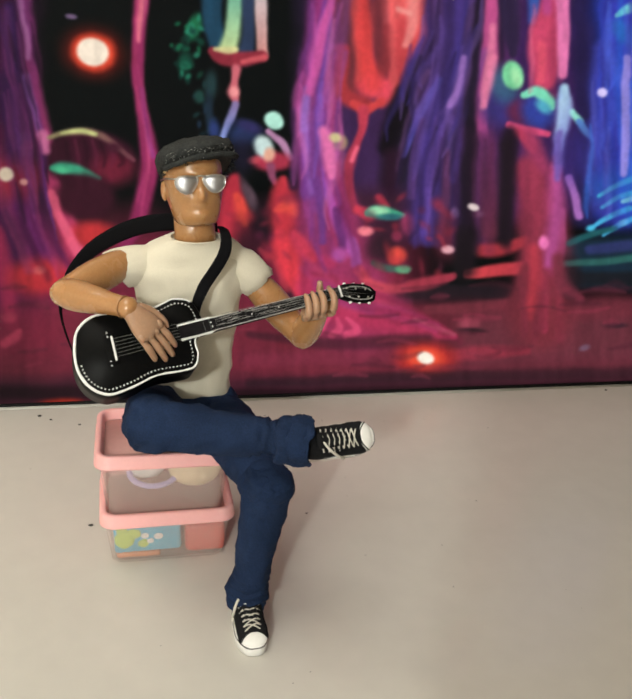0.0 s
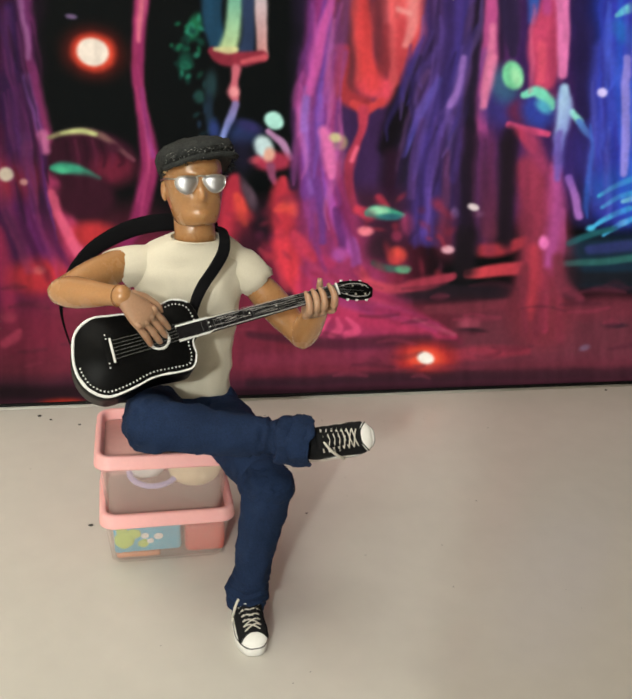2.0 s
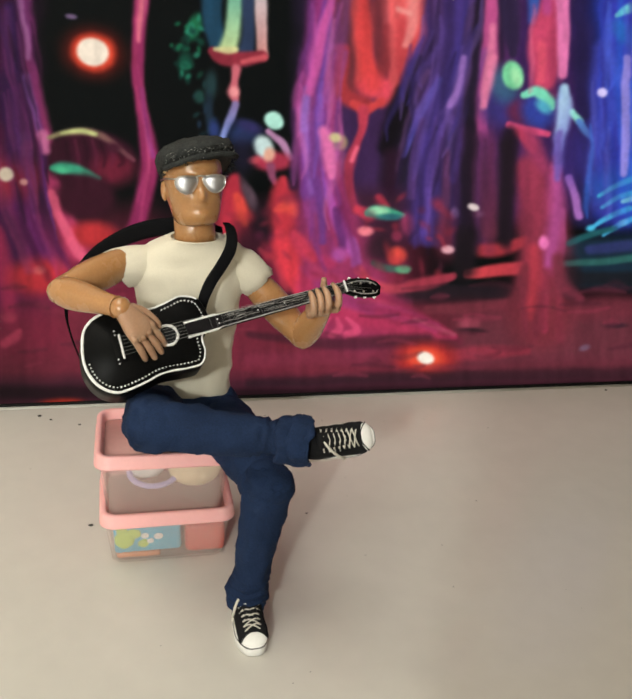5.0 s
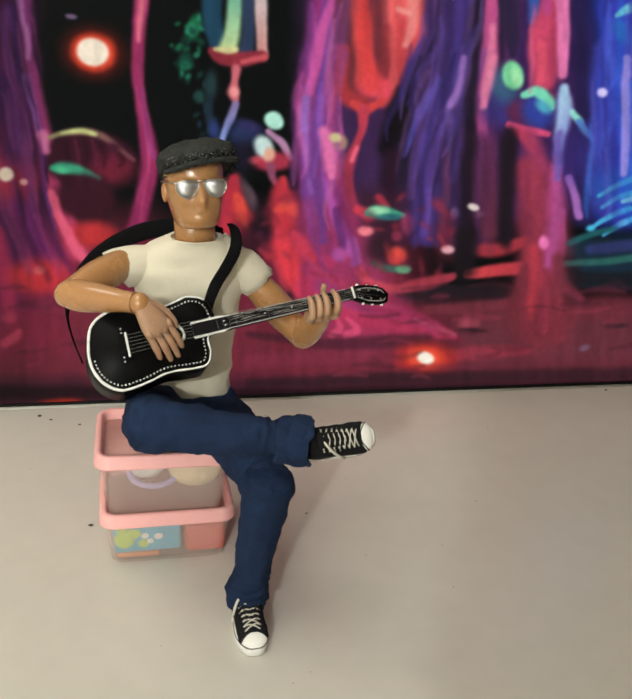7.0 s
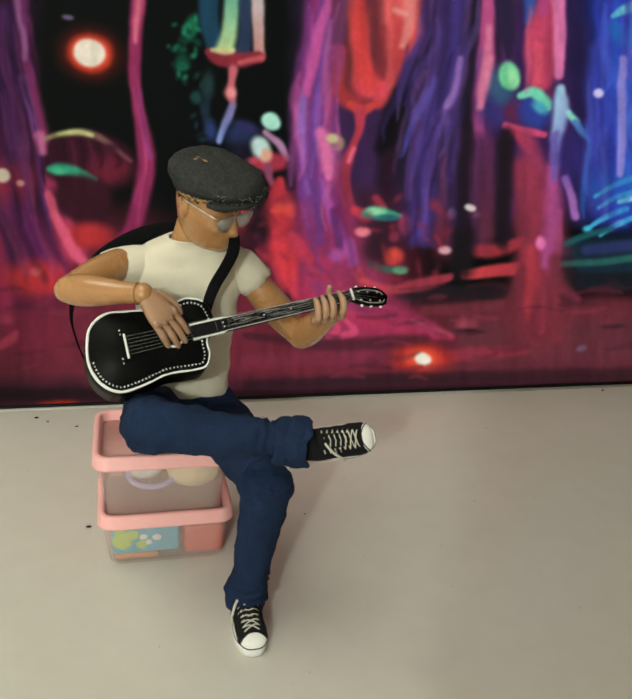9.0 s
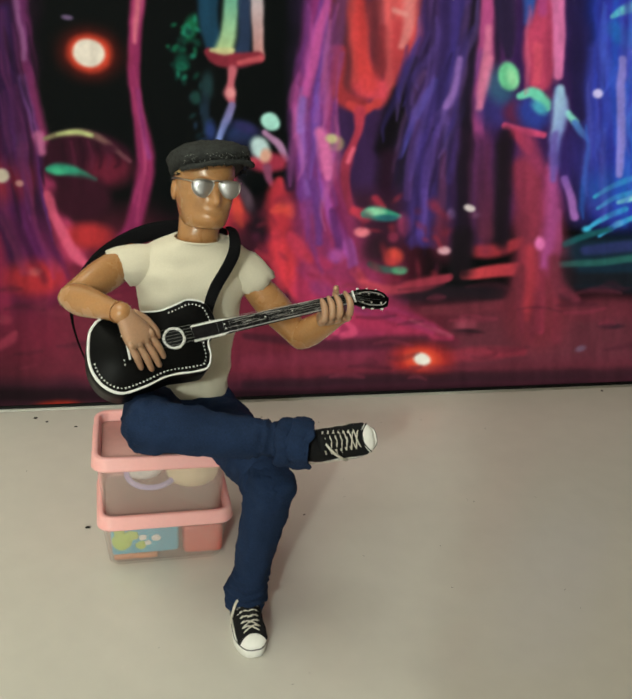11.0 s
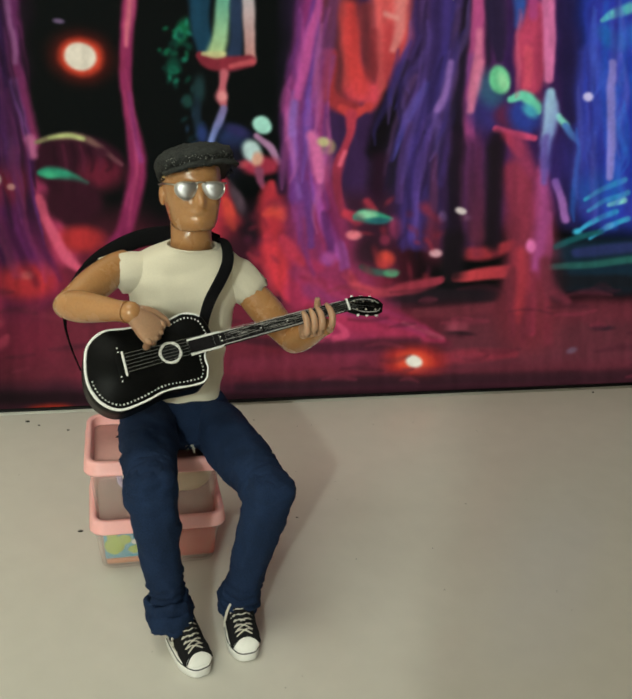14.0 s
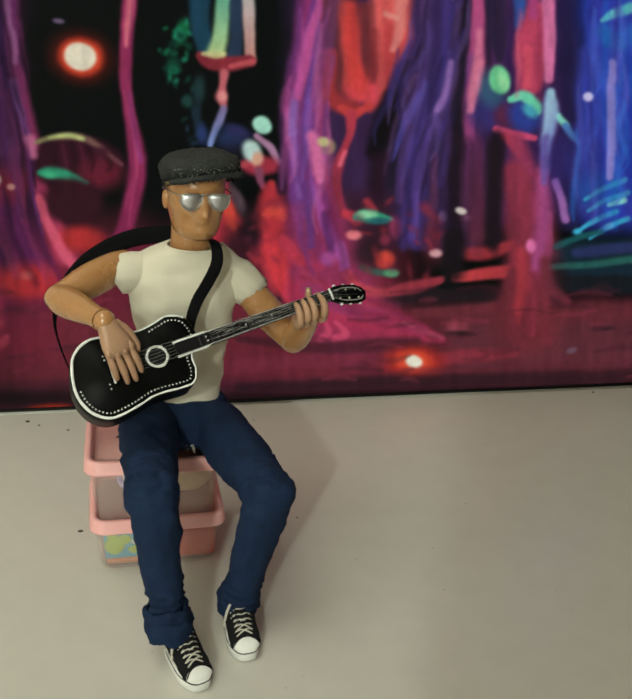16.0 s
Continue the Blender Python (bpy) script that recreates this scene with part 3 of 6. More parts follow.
stroke([(1300, 700, 20), (1360, 690, 22), (1450, 690, 24)], (120, 42, 56), 0.7, 0.7)
blob(1312, 778, 12, 7, (120, 80, 104), 0.6, -20)
blob(1380, 730, 24, 6, (64, 32, 44), 0.6)
# blue side
stroke([(1350, 110, 22), (1345, 300, 26), (1350, 450, 26)], (54, 56, 160), 0.6, 0.9)
stroke([(1405, 130, 9), (1402, 260, 10), (1400, 390, 8)], (136, 122, 214), 0.45)
stroke([(1440, 120, 16), (1440, 300, 18), (1438, 420, 16)], (30, 52, 190), 0.6, 0.9)
stroke([(1385, 60, 20), (1420, 80, 22), (1460, 60, 22)], (36, 104, 206), 0.6, 0.9)
stroke([(1385, 32, 5), (1410, 18, 10), (1450, 4, 12)], (104, 220, 214), 0.5)
blob(1353, 207, 12, 11, (200, 182, 240), 0.35)
blob(1380, 420, 50, 40, (30, 90, 200), 0.7, 0, 0.8)
for u, v in ((1342, 440), (1350, 466), (1325, 512), (1352, 528)):
    stroke([(u, v, 4), (u + 40, v - 24, 6), (u + 90, v - 44, 6)], (56, 168, 220), 0.5)
stroke([(1400, 452, 5), (1430, 440, 8)], (140, 232, 220), 0.5)
blob(1398, 500, 13, 7, (100, 200, 236), 0.5, -20)
blob(1325, 512, 10, 7, (60, 190, 230), 0.6)
stroke([(1275, 545, 7), (1320, 528, 7), (1380, 512, 6)], (26, 96, 100), 0.6, 0.9)
stroke([(1320, 560, 10), (1400, 552, 12), (1450, 548, 12)], (44, 52, 110), 0.6, 0.9)
stroke([(1255, 592, 6), (1330, 588, 8), (1450, 574, 8)], (40, 92, 88), 0.6, 0.9, (44, 110, 100))
for k in range(26):
    y = streak.uniform(-20, 420)
    x = -20 + streak.uniform(0, 90) + 0.10 * y
    n = streak.uniform(80, 190)
    stroke([(x, y, 1.5), (x + 0.08 * n + streak.uniform(-4, 4), y + n * 0.5, streak.uniform(2.5, 6)), (x + 0.2 * n, y + n, 1.2)], streak.choice(((126, 44, 116), (34, 10, 34), (90, 40, 120), (160, 60, 130))), 0.8, 0.6)
# red floor with its own light
blob(90, 620, 70, 42, (224, 44, 54), 0.5)
blob(88, 606, 12, 10, (250, 92, 90), 0.6)
blob(208, 525, 48, 28, (196, 40, 44), 0.5)
blob(60, 740, 90, 60, (150, 34, 62), 0.7, 0, 0.8)
stroke([(10, 770, 10), (30, 755, 12), (40, 740, 6)], (214, 60, 90), 0.6, 0.8)
blob(20, 712, 14, 10, (200, 52, 84), 0.6)
blob(140, 900, 44, 10, (190, 40, 24), 0.6)
stroke([(560, 810, 14), (760, 800, 16), (930, 800, 14)], (132, 40, 62), 0.7, 0.7)
stroke([(560, 750, 8), (760, 770, 14), (960, 760, 12)], (66, 28, 40), 0.7, 0.7)
stroke([(980, 800, 12), (1080, 790, 14), (1180, 786, 10)], (150, 42, 60), 0.6, 0.9)
blob(954, 803, 62, 34, (206, 40, 34), 0.5, 0, 0.95)
blob(955, 802, 40, 24, (244, 70, 44), 0.4, 5)
blob(955, 802, 20, 14, (252, 240, 220), 0.3, 15)
stroke([(560, 860, 10), (900, 846, 12), (1450, 836, 14)], (40, 24, 32), 0.7, 0.6)
stroke([(-100, 880, 16), (200, 880, 14), (600, 884, 12), (1500, 862, 10)], (30, 14, 20), 0.7, 0.8)
# thin streaks of bark and moss that follow the painted trunks


def streaks(points, spread, colours, count, half=4.0, alpha=0.36):
    for k in range(count):
        s = streak.uniform(-1, 1) * spread
        n0 = streak.randint(0, max(0, len(points) - 3))
        run = points[n0:n0 + 3]
        stroke([(u + s + streak.uniform(-6, 6), v + streak.uniform(-30, 30), half * streak.uniform(0.4, 1.3)) for u, v in run],
               colours[streak.randrange(len(colours))], 0.9, alpha * streak.uniform(0.4, 1.0))


streaks([(0, 0), (20, 180), (40, 340), (60, 480), (110, 600)], 55, ((150, 50, 140), (70, 24, 90), (190, 60, 110), (60, 16, 50)), 18, 8.4)
streaks([(755, -20), (732, 120), (708, 250), (712, 370), (735, 480), (770, 600)], 45, ((190, 70, 170), (90, 40, 130), (220, 80, 130), (110, 26, 80), (130, 70, 180)), 27, 8.4)
streaks([(700, 600), (780, 660), (900, 700), (1000, 745)], 40, ((210, 60, 100), (130, 30, 60), (170, 50, 110)), 15, 7)
streaks([(1040, -20), (1030, 140), (990, 260), (960, 400), (955, 540)], 75, ((80, 56, 150), (40, 26, 66), (120, 76, 160), (56, 30, 70)), 31, 8.4)
streaks([(1100, 300), (1100, 420), (1095, 560)], 50, ((100, 36, 70), (44, 22, 40), (130, 50, 100)), 10, 9.8)
streaks([(1215, 360), (1218, 500), (1214, 620), (1210, 740)], 48, ((180, 50, 80), (120, 34, 56), (210, 56, 90), (90, 30, 50)), 18, 8.4)
streaks([(1390, -20), (1380, 180), (1390, 330), (1390, 480)], 75, ((40, 70, 200), (60, 50, 160), (30, 110, 220), (26, 34, 120)), 22, 8.4)
streaks([(1230, 20), (1225, 100), (1225, 190)], 36, ((230, 70, 100), (180, 50, 90), (240, 110, 150)), 7, 7)
streaks([(830, 0), (830, 100), (835, 190)], 55, ((200, 60, 60), (120, 40, 50), (240, 90, 90)), 10, 8.4)
streaks([(322, -10), (310, 170), (330, 320), (315, 470)], 10, ((210, 70, 120), (140, 30, 90)), 6, 4.2)
stroke([(1192, 330, 22), (1212, 420, 36), (1222, 520, 46), (1216, 620, 54), (1212, 700, 66)], (148, 46, 74), 0.9, 0.62, (134, 42, 56))
stroke([(1246, 380, 12), (1250, 460, 16), (1240, 540, 16), (1228, 590, 10)], (184, 70, 146), 0.9, 0.8)
stroke([(1196, 560, 12), (1198, 630, 14), (1192, 690, 10)], (206, 52, 66), 0.9, 0.6)
stroke([(1250, 580, 12), (1264, 640, 16), (1306, 672, 8)], (124, 42, 60), 0.8, 0.85)
stroke([(1176, 600, 10), (1160, 660, 14), (1130, 690, 8)], (120, 40, 54), 0.8, 0.7)
stroke([(1190, 300, 14), (1204, 340, 16), (1226, 380, 12)], (176, 52, 96), 0.9, 0.7)
# dark gaps and the lights that lie over the bark
stroke([(1075, -30, 9), (1066, 150, 9), (1054, 300, 12), (1046, 430, 14), (1044, 560, 18)], (26, 18, 30), 0.8, 0.75)
stroke([(1140, 300, 16), (1136, 400, 20), (1130, 540, 14)], (30, 20, 28), 0.8, 0.8)
stroke([(905, 210, 16), (880, 290, 16), (868, 400, 18)], (28, 20, 34), 0.8, 0.8)
stroke([(1050, 530, 22), (1046, 600, 24)], (26, 18, 24), 0.7, 0.85)
stroke([(1300, 0, 12), (1306, 180, 12), (1312, 260, 8)], (36, 26, 70), 0.8, 0.7)
stroke([(662, 250, 8), (660, 360, 9), (655, 420, 8)], (40, 24, 60), 0.8, 0.6)
stroke([(938, 130, 8), (912, 200, 18), (886, 270, 22), (866, 330, 16)], (15, 10, 16), 0.8, 0.85)
stroke([(880, 350, 18), (872, 420, 20)], (46, 16, 36), 0.9, 0.75)
for base, spread, count, bend, cols in ((1015, 70, 22, -0.24, ((96, 68, 160), (36, 22, 58), (120, 84, 170), (60, 44, 130))), (1385, 62, 20, -0.02, ((66, 96, 224), (46, 62, 196), (104, 106, 220), (40, 110, 226))),
                                        (736, 46, 16, -0.08, ((196, 80, 164), (110, 44, 124), (220, 100, 160), (126, 78, 186)))):
    for k in range(count):
        x = base + streak.uniform(-1, 1) * spread
        y = streak.uniform(-20, 300)
        n = streak.uniform(120, 260)
        sway = streak.uniform(-14, 14)
        stroke([(x + bend * y, y, 3), (x + bend * (y + n * 0.4) + sway, y + n * 0.4, streak.uniform(5, 10)), (x + bend * (y + n * 0.8) - sway, y + n * 0.8, streak.uniform(4, 8)), (x + bend * (y + n), y + n, 2)], streak.choice(cols), 0.9, streak.uniform(0.22, 0.5))
stroke([(1040, 130, 7), (1030, 185, 9), (1010, 235, 8)], (156, 104, 190), 0.7, 0.85)
stroke([(1104, 60, 8), (1098, 160, 10), (1084, 235, 7)], (244, 118, 160), 0.8, 0.85)
stroke([(1264, 0, 12), (1266, 80, 12), (1262, 160, 8)], (232, 108, 168), 0.6, 0.85)
stroke([(724, 296, 12), (738, 350, 14), (744, 396, 7)], (244, 108, 172), 0.7, 0.9)
stroke([(745, -10, 8), (716, 110, 11), (694, 205, 8)], (216, 78, 160), 0.8, 0.8)
stroke([(688, 220, 8), (682, 290, 8)], (156, 100, 200), 0.8, 0.8)
stroke([(94, 300, 10), (103, 338, 9)], (236, 112, 166), 0.8, 0.9)
stroke([(118, 430, 7), (138, 492, 8), (178, 562, 10)], (245, 84, 120), 0.7, 0.85)
stroke([(815, 40, 16), (818, 120, 16), (834, 186, 22)], (228, 56, 56), 0.8, 0.8)
blob(14, 390, 18, 15, (252, 226, 190), 0.25)
blob(54, 407, 8, 7, (250, 160, 150), 0.4)
blob(1353, 207, 11, 10, (206, 190, 244), 0.35)
blob(1219, 543, 12, 15, (246, 108, 180), 0.5)
blob(1060, 464, 12, 8, (226, 204, 200), 0.4, 20)
blob(1005, 558, 13, 9, (240, 170, 180), 0.5)
blob(750, 310, 14, 10, (222, 204, 140), 0.5, 10)
stroke([(1405, 130, 8), (1402, 260, 9), (1400, 390, 7)], (140, 126, 218), 0.5, 0.9)
stroke([(1268, 195, 7), (1266, 240, 15), (1260, 290, 12), (1256, 330, 8)], (176, 220, 242), 0.8, 0.85, (120, 130, 220))
stroke([(1256, 300, 8), (1252, 350, 9), (1250, 400, 7)], (110, 84, 180), 0.9, 0.8)
for k in range(70):
    u, v = streak.uniform(-60, 1480), streak.uniform(640, 850)
    n = streak.uniform(30, 120)
    stroke([(u, v, 3), (u + n * 0.5, v - streak.uniform(-4, 8), streak.uniform(3, 9)), (u + n, v - streak.uniform(-6, 12), 3)],
           streak.choice(((140, 46, 64), (88, 32, 46), (118, 40, 58), (156, 46, 70), (74, 28, 42))), 0.9, 0.4)
for k in range(60):
    blob(streak.choice((streak.uniform(490, 660), streak.uniform(820, 1010))), streak.uniform(440, 640), streak.uniform(5, 18), streak.uniform(4, 14),
         streak.choice(((150, 36, 56), (120, 30, 48), (190, 44, 60), (110, 32, 62))), 0.9, streak.uniform(0, 90), 0.45)
pic *= (0.93 + 0.14 * cloud(14, 55, 11))[..., None]
pic *= (0.96 + 0.08 * cloud(6, 7, 12))[..., None]
# the picture is a little out of focus
for k in range(2):
    p = np.pad(pic, ((1, 1), (1, 1), (0, 0)), mode="edge")
    pic = (p[:-2, 1:-1] + p[2:, 1:-1] + p[1:-1, :-2] + p[1:-1, 2:] + 2 * pic) / 6
grey = pic.mean(axis=2, keepdims=True)
pic = (grey + (pic - grey) * 0.86) * 0.97
pic *= (1 - 0.25 * np.clip((170 - CU) / 120, 0, 1))[..., None]
pic = np.clip(pic, 0, 255) / 255
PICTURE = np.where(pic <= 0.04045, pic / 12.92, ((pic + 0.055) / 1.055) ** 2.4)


def screen():
    top = thing("display_screen", (0.17, YB + 0.008, 0.0), "flat display screen showing a glowing red and blue mushroom forest", "screen")
    idx = np.arange(NX * NZ).reshape(NZ, NX)
    faces = np.stack([idx[:-1, :-1], idx[:-1, 1:], idx[1:, 1:], idx[1:, :-1]], -1).reshape(-1, 4)
    me = bpy.data.meshes.new("picture_panel")
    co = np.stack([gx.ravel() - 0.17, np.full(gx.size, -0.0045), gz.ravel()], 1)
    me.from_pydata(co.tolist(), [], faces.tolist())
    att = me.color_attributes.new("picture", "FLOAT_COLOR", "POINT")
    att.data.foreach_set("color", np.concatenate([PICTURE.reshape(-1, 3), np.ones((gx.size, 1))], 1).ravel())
    m = bpy.data.materials.new("lit_picture")
    m.use_nodes = True
    nt = m.node_tree
    a = nt.nodes.new("ShaderNodeVertexColor")
    a.layer_name = "picture"
    b = nt.nodes["Principled BSDF"]
    nt.links.new(a.outputs[0], b.inputs["Emission Color"])
    b.inputs["Emission Strength"].default_value = 1.0
    b.inputs["Base Color"].default_value = (0.003, 0.003, 0.003, 1)
    b.inputs["Roughness"].default_value = 0.55
    b.inputs["Specular IOR Level"].default_value = 0.04
    me.materials.append(m)
    ob = new("picture_panel", me)
    ob.parent = top
    tagged(ob, "glowing picture of a red, violet and blue mushroom forest")
    bm = bmesh.new()
    box(bm, (SX0 - 0.182, -0.003, 0.0), (SX1 - 0.158, 0.022, SZ1 + 0.014), 0.002)
    part("housing", bm, BEZEL, top)
    for nm, lo, hi in (("bottom_bezel", (SX0 - 0.18, -0.0065, 0.0), (SX1 - 0.16, -0.0035, 0.0018)),
                       ("top_bezel", (SX0 - 0.18, -0.0065, SZ1), (SX1 - 0.16, -0.0035, SZ1 + 0.012)),
                       ("side_bezel", (SX0 - 0.18, -0.0065, 0.0022), (SX0 - 0.17, -0.0035, SZ1 - 0.0005)),
                       ("side_bezel", (SX1 - 0.17, -0.0065, 0.0022), (SX1 - 0.16, -0.0035, SZ1 - 0.0005))):
        bm = bmesh.new()
        box(bm, lo, hi, 0.0006)
        part(nm, bm, BEZEL, top)


screen()
bm = bmesh.new()
box(bm, (-0.75, YB + 0.002, -0.74), (1.05, YB + 0.09, -0.0005), 0.002)
tagged(part("screen_ledge", bm, TABLE), "plain beige ledge under the screen", "ledge", kind="structure")


# ---- two stacked storage boxes with pink lids ----
def rounded_rect(w, d, r, z, n=6):
    pts = []
    for cx, cy, a0 in ((w / 2 - r, d / 2 - r, 0), (-w / 2 + r, d / 2 - r, 90), (-w / 2 + r, -d / 2 + r, 180), (w / 2 - r, -d / 2 + r, 270)):
        for k in range(n + 1):
            a = radians(a0 + 90 * k / n)
            pts.append(Vector((cx + r * math.cos(a), cy + r * math.sin(a), z)))
    return pts


def shells(bm, rings, cap_first=True, cap_last=True):
    rows = [[bm.verts.new(p) for p in ring] for ring in rings]
    n = len(rows[0])
    for a, b in zip(rows, rows[1:]):
        for i in range(n):
            bm.faces.new((a[i], a[(i + 1) % n], b[(i + 1) % n], b[i]))
    if cap_first:
        bm.faces.new(rows[0])
    if cap_last:
        bm.faces.new(rows[-1])


def storage_box(place, turn, w, d, h, label):
    top = thing("storage_box", place, label, "storage box", "stacked storage boxes")
    top.rotation_euler = (0, 0, radians(turn))
    bm = bmesh.new()
    t = 0.0009
    shells(bm, [rounded_rect(w - 0.012, d - 0.012, 0.006, 0.0), rounded_rect(w - 0.010, d - 0.010, 0.007, 0.001),
                rounded_rect(w - 0.0035, d - 0.0035, 0.007, h - 0.006),
                rounded_rect(w - 0.0035 - 2 * t, d - 0.0035 - 2 * t, 0.006, h - 0.006),
                rounded_rect(w - 0.012 - 2 * t, d - 0.012 - 2 * t, 0.005, t)])
    part("tub", bm, TUB, top, "clear frosted plastic tub")
    bm = bmesh.new()
    lip = 0.0034
    shells(bm, [rounded_rect(w - 0.001, d - 0.001, 0.008, h - 0.0075), rounded_rect(w + 0.0012, d + 0.0012, 0.0085, h - 0.0072),
                rounded_rect(w + 0.0012, d + 0.0012, 0.0085, h - 0.0064), rounded_rect(w, d, 0.008, h - 0.0058),
                rounded_rect(w - 0.0006, d - 0.0006, 0.008, h - 0.0008), rounded_rect(w - 0.0018, d - 0.0018, 0.0075, h),
                rounded_rect(w - 2 * lip + 0.001, d - 2 * lip + 0.001, 0.006, h), rounded_rect(w - 2 * lip, d - 2 * lip, 0.0055, h - 0.0008),
                rounded_rect(w - 2 * lip - 0.001, d - 2 * lip - 0.001, 0.005, h - 0.0048), rounded_rect(w - 2 * lip - 0.0022, d - 2 * lip - 0.0022, 0.0046, h - 0.0052)], True, False)
    lid = part("lid", bm, PINK, top, "pink plastic lid with a raised rim")
    # lid floor in the darkened pink, which paints the shade inside the rim
    bm = bmesh.new()
    shells(bm, [rounded_rect(w - 2 * lip - 0.0020, d - 2 * lip - 0.0020, 0.0046, h - 0.0062), rounded_rect(w - 2 * lip - 0.0020, d - 2 * lip - 0.0020, 0.0046, h - 0.0054)])
    part("lid_panel", bm, LIDSHADE, lid, "pink panel inside the rim, recess shade put into its colour")
    return top


BOX_W, BOX_D = 0.0715, 0.056
storage_box((0.0365, 0.0270, 0.0), 1.3, BOX_W, BOX_D, 0.0335, "small frosted plastic box with pink lid holding sweets")
storage_box((0.0355, 0.0270, 0.0287), 0.0, BOX_W, BOX_D, 0.0405, "small frosted plastic box with pink lid under the doll")


def packet():
    top = thing("sweet_packet", (0.0205, 0.0085, 0.0011), "blue and lime wrapped sweet packet inside the box", "packet")
    bm = bmesh.new()
    box(bm, (-0.0125, -0.002, 0.0035), (0.0235, 0.004, 0.0215), 0.0018, 3)
    ruffle(bm, 0.001, 180, 2)
    part("wrapper", bm, BLUE, top)
    bm = bmesh.new()
    box(bm, (-0.0115, -0.0018, 0.0), (0.0120, 0.004, 0.0036), 0.0010, 2)
    part("wrapper_foot", bm, ORANGE, top, "orange lower edge of the wrapper")
    for x, z, r, sx in ((-0.0070, 0.0125, 0.0056, 1.0), (-0.0020, 0.0160, 0.0030, 1.3), (0.0030, 0.0095, 0.0026, 1.2), (-0.0085, 0.0180, 0.0030, 1.0)):
        bm = bmesh.new()
        ball(bm, (x, -0.0024, z), r, sx, 0.14, 1.0)
        ruffle(bm, 0.0006, 400, x * 900)
        part("printed_fruit", bm, GREEN, top, "lime green printed fruit")
    for x, z, r in ((0.0040, 0.0145, 0.0018), (0.0068, 0.0110, 0.0016), (0.0112, 0.0138, 0.0021)):
        bm = bmesh.new()
        ball(bm, (x, -0.0027, z), r, 1.2, 0.15, 1, 12, 8)
        part("white_mark", bm, DOT, top)


packet()
bm = bmesh.new()
box(bm, (-0.011, -0.008, 0.0), (0.011, 0.008, 0.018), 0.003, 3)
ob = tagged(part("red_block", bm, RED), "red plastic piece inside the box", "toy piece")
ob.location = (0.0572, 0.0155, 0.0011)
bm = bmesh.new()
ball(bm, (0, 0, 0), 0.0125, 1.15, 0.7, 0.85)
ob = tagged(part("cream_ball", bm, CREAM), "cream coloured soft ball inside the box", "ball")
ob.location = (0.0520, 0.0165, 0.0510)
bm = bmesh.new()
pts = [(0.013 * math.cos(a), 0.009 * math.sin(a), 0.0) for a in [2 * math.pi * i / 24 for i in range(25)]]
tube(bm, pts, 0.0016, 8, 1.0)
ob = tagged(part("lilac_ring", bm, LILAC), "lilac plastic ring inside the box", "ring")
ob.location, ob.rotation_euler = (0.0300, 0.0165, 0.0500), (radians(35), 0, 0)
for loc_, r, mat, nm, lb in (((0.0260, 0.020, 0.0510), 0.008, DOT, "white_ball", "small white ball inside the box"),):
    bm = bmesh.new()
    ball(bm, (0, 0, 0), r, 1.3, 0.8, 0.8)
    ob = tagged(part(nm, bm, mat), lb, "ball")
    ob.location = loc_

# crumbs on the table
bm = bmesh.new()
crumbs = [(-0.0062, 0.041, 0.0011), (0.1206, 0.0398, 0.0006), (0.0997, 0.0432, 0.0007), (0.3895, 0.1840, 0.0010), (-0.046, 0.178, 0.0012),
          (-0.038, 0.172, 0.0008), (-0.018, 0.163, 0.0008), (0.112, 0.165, 0.0005), (0.098, 0.170, 0.0005)]
for x, y, r in crumbs:
    ball(bm, (x, y, r * 0.4), r, 1 + 0.6 * random.random(), 0.8, 0.5, 8, 6)
for k in range(26):
    ball(bm, (random.uniform(-0.08, 0.3), random.uniform(-0.12, 0.18), 0.0001), random.uniform(0.00015, 0.0003), 1.4, 1, 0.5, 6, 4)
tagged(part("crumbs", bm, SPECK), "scattered dark crumbs on the table", "crumbs", kind="stuff")

# ---- the doll ----
BASE = Vector((0.050, 0.034, 0.070))
FRONT = Vector((-0.05, -1, 0.1))
HIP_R, HIP_L = Vector((0.0330, 0.026, 0.0825)), Vector((0.0660, 0.024, 0.0795))
KNEE_L, ANKLE_L = Vector((0.0850, -0.047, 0.0805)), Vector((0.0725, -0.0490, 0.0150))
WAIST, NECK = Vector((0.0515, 0.034, 0.086)), Vector((0.0537, 0.034, 0.1775))
SHOULDER_R, SHOULDER_L = Vector((0.0210, 0.034, 0.1640)), Vector((0.0790, 0.033, 0.1580))
doll = thing("doll", BASE, "tan vinyl jointed male doll seated on stacked boxes", "doll")


